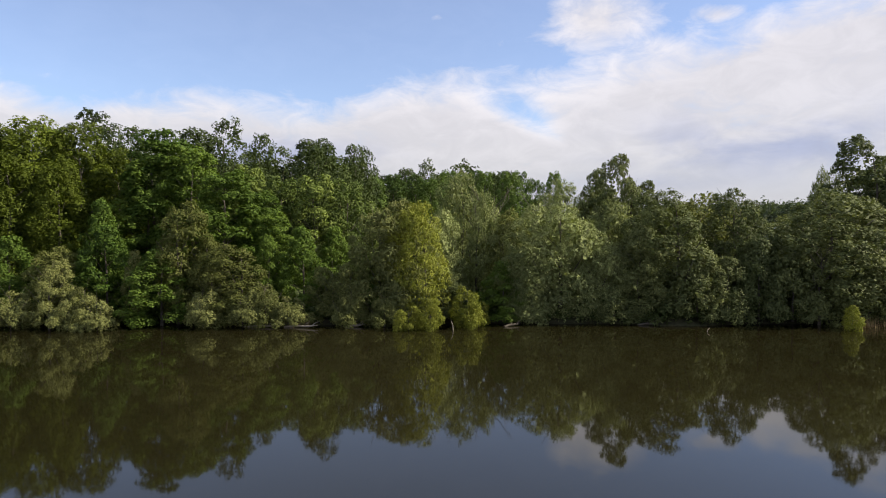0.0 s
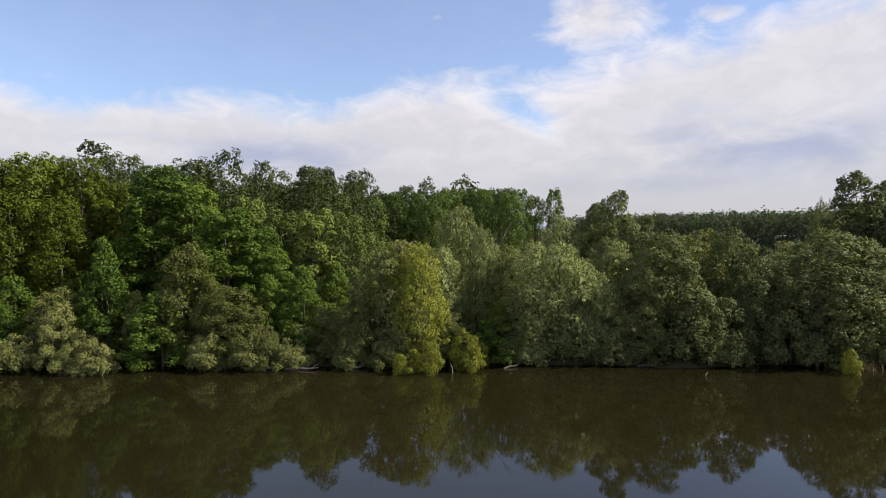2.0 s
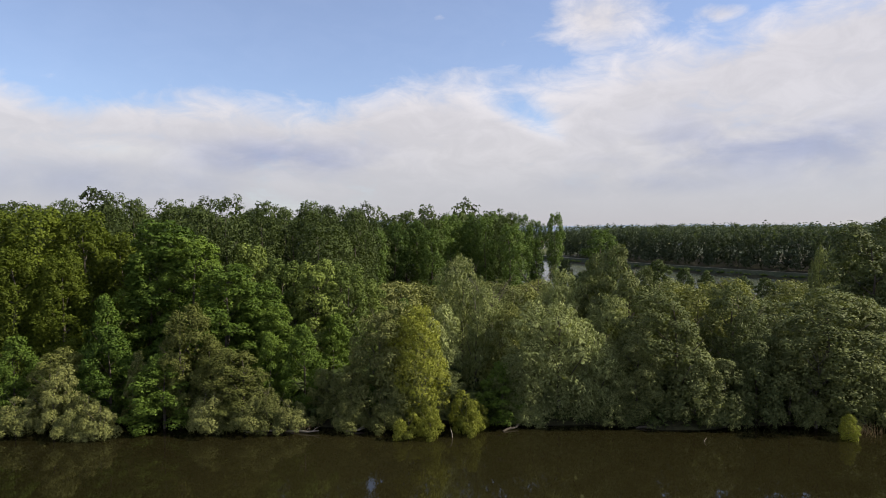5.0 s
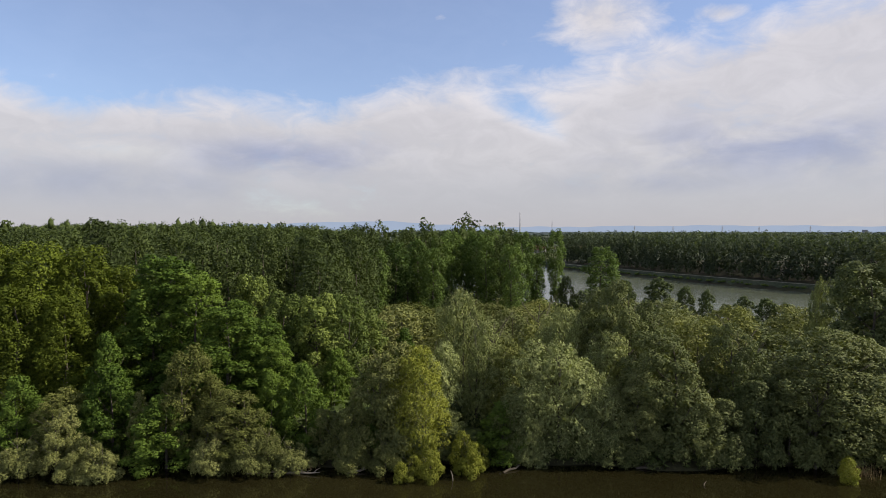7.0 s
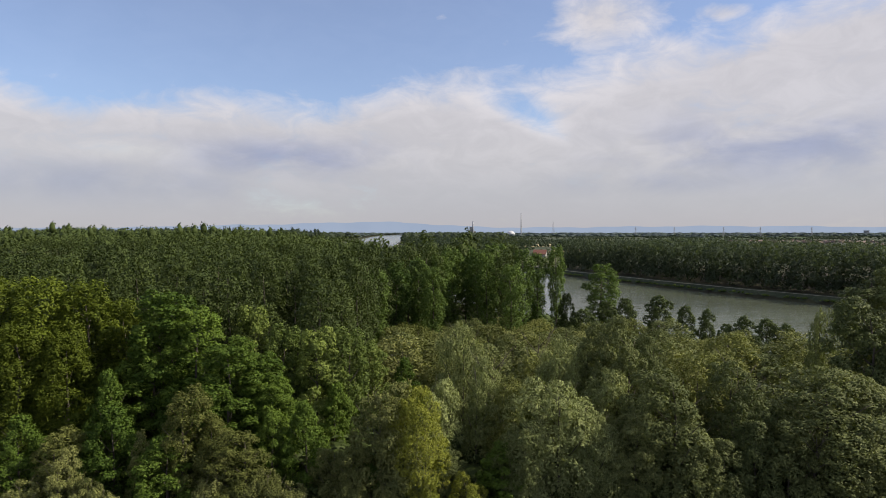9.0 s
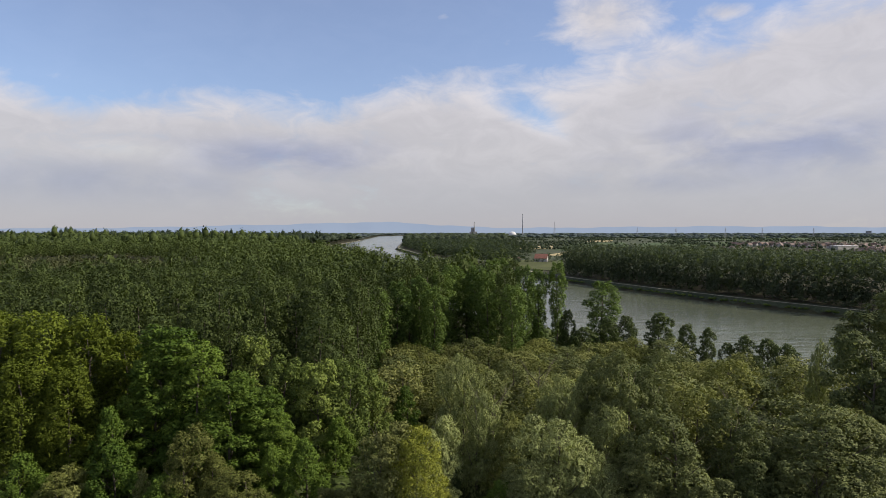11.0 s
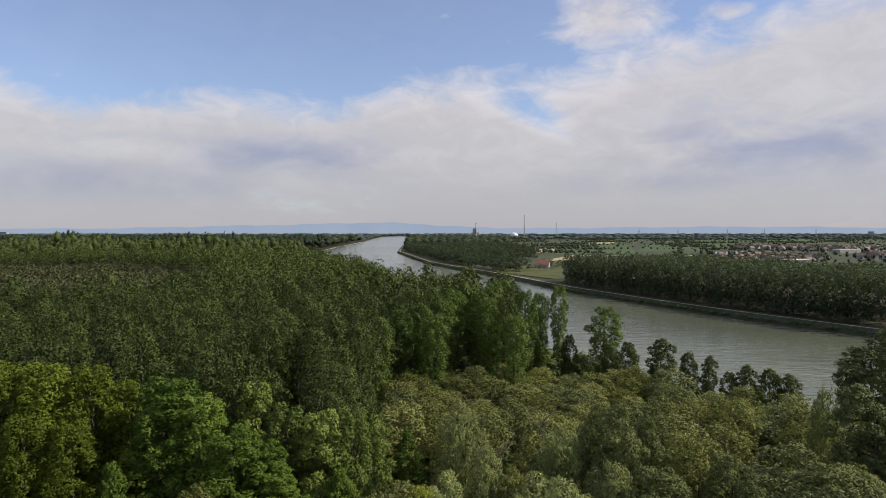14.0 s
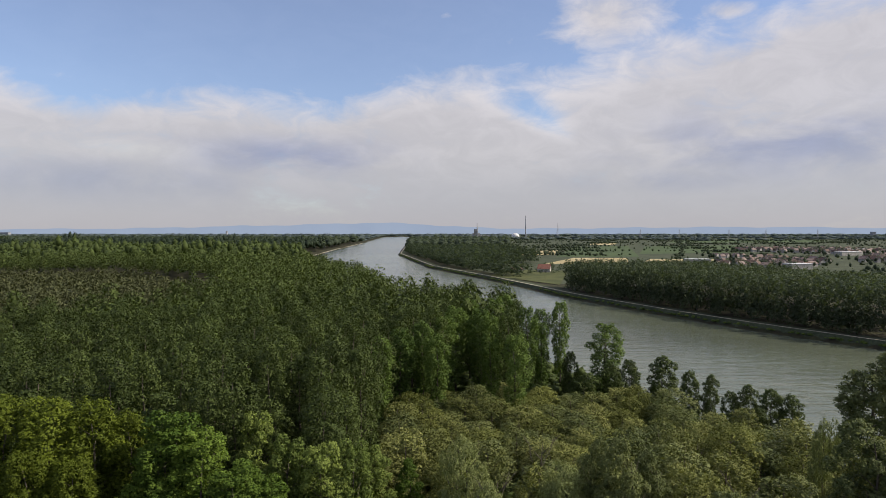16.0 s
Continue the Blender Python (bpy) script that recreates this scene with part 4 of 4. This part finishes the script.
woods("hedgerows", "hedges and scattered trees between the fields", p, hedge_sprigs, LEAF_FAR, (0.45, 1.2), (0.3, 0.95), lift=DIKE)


# ---------------------------------------------------------------- buildings and landmarks far off
def house(name, w, d, h, roof_h, roof_mat, label):
    ob = tagged(new(name), label, "house", "houses of the town")
    s = Soup()
    s.box(-w / 2, -d / 2, 0, w / 2, d / 2, h)
    s.add([(-w / 2, -d / 2, h), (-w / 2, d / 2, h), (-w / 2, 0, h + roof_h), (w / 2, -d / 2, h), (w / 2, d / 2, h), (w / 2, 0, h + roof_h)], [[0, 2, 1], [3, 4, 5]])
    part("wall", s.mesh("wall", PLASTER), ob)
    s = Soup()
    e, k, t = 0.5, 0.5 * roof_h / (d / 2), 0.25
    for g in (-1, 1):
        y0, z0 = g * (d / 2 + e), h - k
        s.add([(-w / 2 - e, y0, z0), (w / 2 + e, y0, z0), (w / 2 + e, 0, h + roof_h + 0.05), (-w / 2 - e, 0, h + roof_h + 0.05),
               (-w / 2 - e, y0, z0 + t), (w / 2 + e, y0, z0 + t), (w / 2 + e, 0, h + roof_h + t), (-w / 2 - e, 0, h + roof_h + t)],
              [[0, 3, 2, 1], [4, 5, 6, 7], [0, 1, 5, 4], [1, 2, 6, 5], [2, 3, 7, 6], [3, 0, 4, 7]])
    roof = part("roof", s.mesh("roof", roof_mat), ob)
    s = Soup()
    s.box(w * 0.2, d * 0.1, h + roof_h * 0.5, w * 0.2 + 0.7, d * 0.1 + 0.7, h + roof_h + 0.9)
    part("chimney", s.mesh("chimney", ROOF_GREY), roof)
    return ob


ferry_house = house("farmhouse", 15, 11, 4.5, 5.0, ROOF_ORANGE, "white house with a large red tiled roof by the meadow")
ferry_house["group"] = ""
wall_part = [c for c in ferry_house.children if c.name.startswith("wall")][0]
for k, (wx, wz) in enumerate(((-5, 1.2), (-1.8, 1.2), (4.6, 1.2))):
    s = Soup()
    s.box(wx, -5.56, wz, wx + 1.2, -5.46, wz + 1.4)
    part("window", s.mesh("window", STEEL), wall_part)
s = Soup()
s.box(1.2, -5.57, 0.1, 2.4, -5.46, 2.2)
part("door", s.mesh("door", BARK), wall_part)
ferry_house.matrix_basis = pose(114, 768, DIKE + 0.3, 0, 0, -18)
barn = house("barn", 14, 7, 3, 2.4, ROOF_RED, "low outbuilding with a red roof beside the house")
barn["category"], barn["group"] = "barn", ""
barn.matrix_basis = pose(81, 774, DIKE + 0.3, 0, 0, 5)
town = [house("house", 11, 9, 5.5, 4, m, "pale rendered house with a %s roof in the town" % c) for m, c in ((ROOF_RED, "red tiled"), (ROOF_GREY, "grey tiled"), (ROOF_GREY, "dark tiled"), (ROOF_RED, "faded red"))]
for ob in town:
    SIZE[ob.name] = (1, 1)
p = spread_points(380, 1250, 850, 1560, 19, rng)
p = p[(p[:, 0] > 0.44 * p[:, 1] + 40 * np.sin(p[:, 1] * 0.02)) & (p[:, 0] < 0.73 * p[:, 1]) & (np.sin(p[:, 0] * 0.016 + 1) + np.sin(p[:, 1] * 0.014) > 0.1)]
p = p[rng.permutation(len(p))]
for i, (x, y) in enumerate(p[:290]):
    plant(town[int(rng.integers(4))], x, y, DIKE + 0.3, rng.uniform(0.75, 1.2), rng.uniform(0.7, 1.05), float(rng.choice([10, 100, 40, 130])) + rng.uniform(-8, 8))
p = np.concatenate([p[:290] + rng.uniform(-18, 18, (min(len(p), 290), 2)) for _ in range(3)])
woods("town_trees", "garden trees between the houses", p, hedge_sprigs, LEAF_FAR, (0.4, 1.2), (0.5, 1.2), lift=DIKE)
for k, (x, y, w) in enumerate(((395, 1010, 34), (485, 882, 30), (830, 1320, 50), (960, 1500, 60))):
    hall = tagged(new("warehouse"), "long flat-roofed white hall at the edge of the town", "warehouse", "halls of the town")
    s = Soup()
    s.box(-w / 2, -9, 0, w / 2, 9, 7)
    part("wall", s.mesh("wall", PLASTER), hall)
    s = Soup()
    s.box(-w / 2 - 0.4, -9.4, 7, w / 2 + 0.4, 9.4, 7.6)
    part("roof", s.mesh("roof", WHITE), hall)
    hall.matrix_basis = pose(x * 0.94, y * 0.94, DIKE + 0.3, 0, 0, 8 * k)


def stack(name, x, y, h, r0, r1, mat, label, category):
    ob = tagged(new(name), label, category)
    s = Soup()
    s.tube([(0, 0, 0), (0, 0, h * 0.5), (0, 0, h)], [r0, (r0 + r1) / 2, r1], 16)
    part("shaft", s.mesh("shaft", mat, True), ob)
    s = Soup()
    s.tube([(0, 0, h - 1.5), (0, 0, h + 0.5)], [r1 + 0.5, r1 + 0.5], 16)
    part("rim", s.mesh("rim", mat), ob)
    ob.matrix_basis = pose(x, y, 0.5)
    return ob


stack("chimney_stack", 387, 3300, 122, 3.4, 2.1, CONCRETE, "tall slim concrete chimney of the power station", "chimney")
stack("chimney_stack", 133, 3300, 80, 4.5, 3.0, CONCRETE, "shorter concrete chimney of the power station", "chimney")
dome = tagged(new("reactor_dome"), "white domed reactor building of the power station", "reactor building")
s = Soup()
s.tube([(0, 0, 0), (0, 0, 14)], [21, 21], 32)
part("wall", s.mesh("wall", WHITE, True), dome)
v, f = ball(3)
part("cap", mesh_of("cap", v * np.array([21, 21, 17]) + np.array([0, 0, 14]), f, WHITE, True), dome)
dome.matrix_basis = pose(333, 3300, 0.5)
plant_hall = tagged(new("turbine_hall"), "grey block of the power station beside the dome", "power station")
for name, box in (("main_block", (-20, -15, 0, 20, 15, 30)), ("annexe", (-12, -16, 30, 4, 14, 52)), ("low_wing", (20, -12, 0, 70, 12, 18))):
    s = Soup()
    s.box(*box)
    part(name, s.mesh(name, PLASTER), plant_hall)
plant_hall.matrix_basis = pose(128, 3320, 0.5)


def mast(x, y, h, label, arms):
    """Lattice tower: four legs drawn together, braces, and cross-arms."""
    ob = tagged(new("lattice_mast"), label, "pylon", "pylons on the plain")
    b = h * 0.09
    for sx, sy in ((-1, -1), (1, -1), (1, 1), (-1, 1)):
        s = Soup()
        s.tube([(sx * b, sy * b, 0), (sx * b * 0.25, sy * b * 0.25, h * 0.7), (0, 0, h)], [0.45, 0.4, 0.3], 4)
        part("leg", s.mesh("leg", STEEL), ob)
    for k in range(arms):
        s = Soup()
        z, w = h * (0.72 + 0.1 * k), h * (0.2 - 0.03 * k)
        s.tube([(-w, 0, z), (0, 0, z + 0.8), (w, 0, z)], [0.3, 0.5, 0.3], 4)
        part("arm", s.mesh("arm", STEEL), ob)
    for k in range(5):
        s = Soup()
        z0, z1 = h * 0.13 * k, h * 0.13 * (k + 1)
        w0, w1 = b * (1 - 0.75 * z0 / (h * 0.7)), b * (1 - 0.75 * z1 / (h * 0.7))
        s.tube([(-w0, -w0, z0), (w1, -w1, z1)], [0.25, 0.25], 4)
        s.tube([(w0, w0, z0), (-w1, w1, z1)], [0.25, 0.25], 4)
        part("brace", s.mesh("brace", STEEL), ob)
    ob.matrix_basis = pose(x, y, 0.5, 0, 0, 25)


mast(640, 3800, 90, "tall lattice mast beyond the power station", 0)
for k in range(5):
    mast(900 + 210 * k, 3000 + 70 * (k % 2), 52, "lattice power pylon on the plain", 3)

for x, y, w, h, label in ((2900, 4350, 24, 30, "white silo tower on the horizon"), (2600, 4200, 60, 12, "long white hall on the horizon"), (-3120, 4300, 80, 26, "pale works building on the horizon"), (-1560, 4300, 5, 34, "slim pale tower on the horizon")):
    far_hall = tagged(new("works_building"), label, "building")
    s = Soup()
    s.box(-w / 2, -12, 0, w / 2, 12, h)
    part("wall", s.mesh("wall", CONCRETE), far_hall)
    s = Soup()
    s.box(-w / 2 - 1, -13, h, w / 2 + 1, 13, h + 1.5)
    part("roof", s.mesh("roof", CONCRETE), far_hall)
    far_hall.matrix_basis = pose(x, y, 0.5)

boat = tagged(new("motor_boat"), "small white motor boat on the river", "boat")
s = Soup()
s.add([(-5, -1.5, 0.9), (3, -1.5, 0.9), (6, 0, 1.2), (3, 1.5, 0.9), (-5, 1.5, 0.9), (-5, -1.1, -0.3), (3, -1.1, -0.3), (5, 0, -0.3), (3, 1.1, -0.3), (-5, 1.1, -0.3)],
      [[0, 1, 2, 3, 4], [0, 5, 6, 1], [1, 6, 7, 2], [2, 7, 8, 3], [3, 8, 9, 4], [4, 9, 5, 0], [5, 9, 8, 7, 6]])
part("hull", s.mesh("hull", WHITE), boat)
s = Soup()
s.box(-3, -1.1, 0.9, 1.8, 1.1, 2.6)
part("cabin", s.mesh("cabin", WHITE), boat)
boat.matrix_basis = pose(-128, 915, 0.1, 0, 0, 110)


# ---------------------------------------------------------------- hills on the horizon
def hills():
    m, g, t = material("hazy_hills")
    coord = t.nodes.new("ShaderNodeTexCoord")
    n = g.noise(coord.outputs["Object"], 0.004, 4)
    # The hills emit this blue: daylight and haze are put into it.
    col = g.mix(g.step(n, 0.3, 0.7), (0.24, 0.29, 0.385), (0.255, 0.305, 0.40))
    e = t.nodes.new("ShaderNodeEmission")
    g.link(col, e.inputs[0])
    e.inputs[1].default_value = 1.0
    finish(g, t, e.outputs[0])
    v, f, k = [], [], 220
    for i in range(k + 1):
        a = radians(-44 + 88 * i / k)
        px = math.degrees(a)
        crest = 50 + 42 * math.exp(-((px + 6) / 7) ** 2) + 24 * math.exp(-((px + 17) / 9) ** 2) + 16 * math.exp(-((px - 25) / 14) ** 2)
        crest += 3.0 * math.sin(px * 0.9) + 2.0 * math.sin(px * 2.3 + 1)
        x, y = 4880 * math.tan(a) * 0.99, 4880
        v += [(x, y, -5), (x, y, crest), (x, y + 60, -5)]
        if i:
            j = 3 * i
            f += [[j - 3, j, j + 1, j - 2], [j - 2, j + 1, j + 2, j - 1]]
    tagged(new("backdrop_hills", mesh_of("backdrop_hills", v, f, m)), "low hills along the horizon, glowing in haze blue", "hills", kind="structure")


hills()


# ---------------------------------------------------------------- driftwood and bare boughs
def driftwood(x, y, length, turn, label, mat=DEADWOOD):
    ob = tagged(new("driftwood"), label, "driftwood", "driftwood on the shore")
    s = Soup()
    s.tube([(-length / 2, 0, 0.0), (-length / 6, 0.15, 0.14), (length / 5, -0.1, 0.2), (length / 2, 0.1, 0.32)], [0.15, 0.17, 0.13, 0.05], 7)
    part("stem", s.mesh("stem", mat, True), ob)
    for k in range(3):
        s = Soup()
        u = (-0.1 + 0.2 * k) * length
        s.tube([(u, 0, 0.15), (u + 0.4, 0.35 * (-1) ** k, 0.55), (u + 0.9, 0.5 * (-1) ** k, 0.95 - 0.1 * k)], [0.07, 0.05, 0.02], 5)
        part("branch", s.mesh("branch", mat, True), ob)
    ob.matrix_basis = pose(x, y, 0.02, 0, 0, turn)


driftwood(-23.5, 81.6, 5.0, 4, "bleached log lying at the water's edge")
driftwood(-18.6, 81.4, 4.6, -8, "bleached forked log lying at the water's edge")
driftwood(-11.6, 82.0, 2.6, 12, "short pale branch washed up on the mud")
driftwood(27.5, 83.4, 2.6, -5, "dull fallen branch on the dark shore", BARK)
driftwood(9.3, 82.8, 3.0, 35, "forked grey branch under the bushes", BARK)


def stake(x, y, h, lean):
    ob = tagged(new("stake"), "thin dead stick standing in the shallow water", "stick")
    s = Soup()
    s.tube([(0, 0, -1.4), (lean * 0.4, 0, h * 0.5), (lean, 0.1, h)], [0.07, 0.06, 0.03], 6)
    part("stick", s.mesh("stick", DEADWOOD, True), ob)
    ob.matrix_basis = pose(x, y, 0)


stake(1.4, 79.4, 1.3, -0.4)
stake(33.0, 78.0, 0.5, 0.5)


def bare_tree(x, y, h, seed, label):
    """A dead tree: stem and forked bare boughs."""
    r = np.random.default_rng(seed)
    ob = tagged(new("dead_tree"), label, "tree", "dead trees among the willows")
    s = Soup()
    s.tube([(0, 0, -0.5), (0.3, 0.1, h * 0.45), (0.1, -0.2, h * 0.75), (0.5, 0, h)], [0.22, 0.16, 0.1, 0.03], 7)
    part("trunk", s.mesh("trunk", BARK, True), ob)
    for k in range(9):
        u, a = 0.4 + 0.06 * k, k * 2.4 + r.uniform(-0.5, 0.5)
        reach = h * r.uniform(0.14, 0.24)
        s = Soup()
        root, mid = Vector((0.2, 0, h * u)), Vector((math.cos(a) * reach * 0.5, math.sin(a) * reach * 0.5, h * u + reach * 0.5))
        tip = Vector((math.cos(a) * reach, math.sin(a) * reach, h * u + reach * 1.2))
        s.tube([root, mid, tip], [0.08, 0.05, 0.015], 5)
        for j in range(4):
            b = a + r.uniform(-1.2, 1.2)
            p0 = mid.lerp(tip, 0.2 * j)
            s.tube([p0, p0 + Vector((math.cos(b), math.sin(b), 1.1)) * reach * 0.35], [0.03, 0.01], 4)
        part("bough", s.mesh("bough", BARK, True), ob)
    ob.matrix_basis = pose(x, y, 0.5, 0, 0, r.uniform(0, 360))


bare_tree(7.6, 96.5, 17.5, 3, "dead brown tree with bare forked boughs among willows")
bare_tree(17.0, 112.0, 18.5, 4, "dead tree with a broken bare top among willows")
bare_tree(46.5, 97.0, 16.0, 5, "bare dead tree standing over the willow crowns")
bare_tree(50.5, 83.5, 9.5, 6, "bare pale boughs of a dying tree over the water")


# ---------------------------------------------------------------- dry reeds at the water's edge
def reeds(x, y, wide, count, seed):
    r = np.random.default_rng(seed)
    v, f = [], []
    for i in range(count):
        bx, by = x + r.normal(0, wide), y + r.normal(0, 0.7)
        h, a, lean = r.uniform(0.7, 1.7), r.uniform(0, 6.28), r.normal(0, 0.25, 2)
        w = 0.025
        n = len(v)
        v += [(bx - w * math.cos(a), by - w * math.sin(a), -0.2), (bx + w * math.cos(a), by + w * math.sin(a), -0.2), (bx + lean[0], by + lean[1], h)]
        f.append([n, n + 1, n + 2])
    return v, f


DRY = speckled("dry_reed", (0.24, 0.17, 0.08), (0.36, 0.27, 0.13), 1.5, 0.9, 0.01)
for k, (x, y, wide) in enumerate(((55.5, 81.8, 1.2), (-19.5, 83.2, 1.0))):
    v, f = reeds(x, y, wide, 220, 40 + k)
    tagged(new("reed_clump", mesh_of("reed_clump", v, np.array(f), DRY)), "dry yellow-brown reeds at the water's edge", "reeds", "reeds on the shore")


# ---------------------------------------------------------------- undergrowth on the shore
# Dark growth added over sunlit mud; the overhang's shade is in its colour.
weed_sprigs = [leaf_cards(rng, np.array([(0, 0, 3.0, 4.0, 4.5, 1, 0, 0, 1.0)]), 90, 1.9, 0.5, 0.2, 0.9, (0.4, 1.2)) for _ in range(5)]
p = spread_points(-64, 64, 84.2, 92, 1.5, rng)
p = p[(p[:, 1] > shore(p[:, 0]) + 0.2) & (rng.uniform(size=len(p)) < 0.8)]
woods("undergrowth", "ferns, nettles and brambles under the waterside trees, darkened for shade", p, weed_sprigs, LEAF_POPLAR_DIM, (0.2, 0.42), (0.12, 0.3), lift=0.2)
p = spread_points(-70, 110, 92, 250, 4.0, rng)
p = p[(p[:, 0] < near_bank(p[:, 1]) - 2) & in_sight(p, 4)]
woods("understorey", "low dark shrubs between the trunks of the island", p, hedge_sprigs, LEAF_POPLAR_DIM, (0.55, 0.95), (0.3, 0.6), lift=0.4)
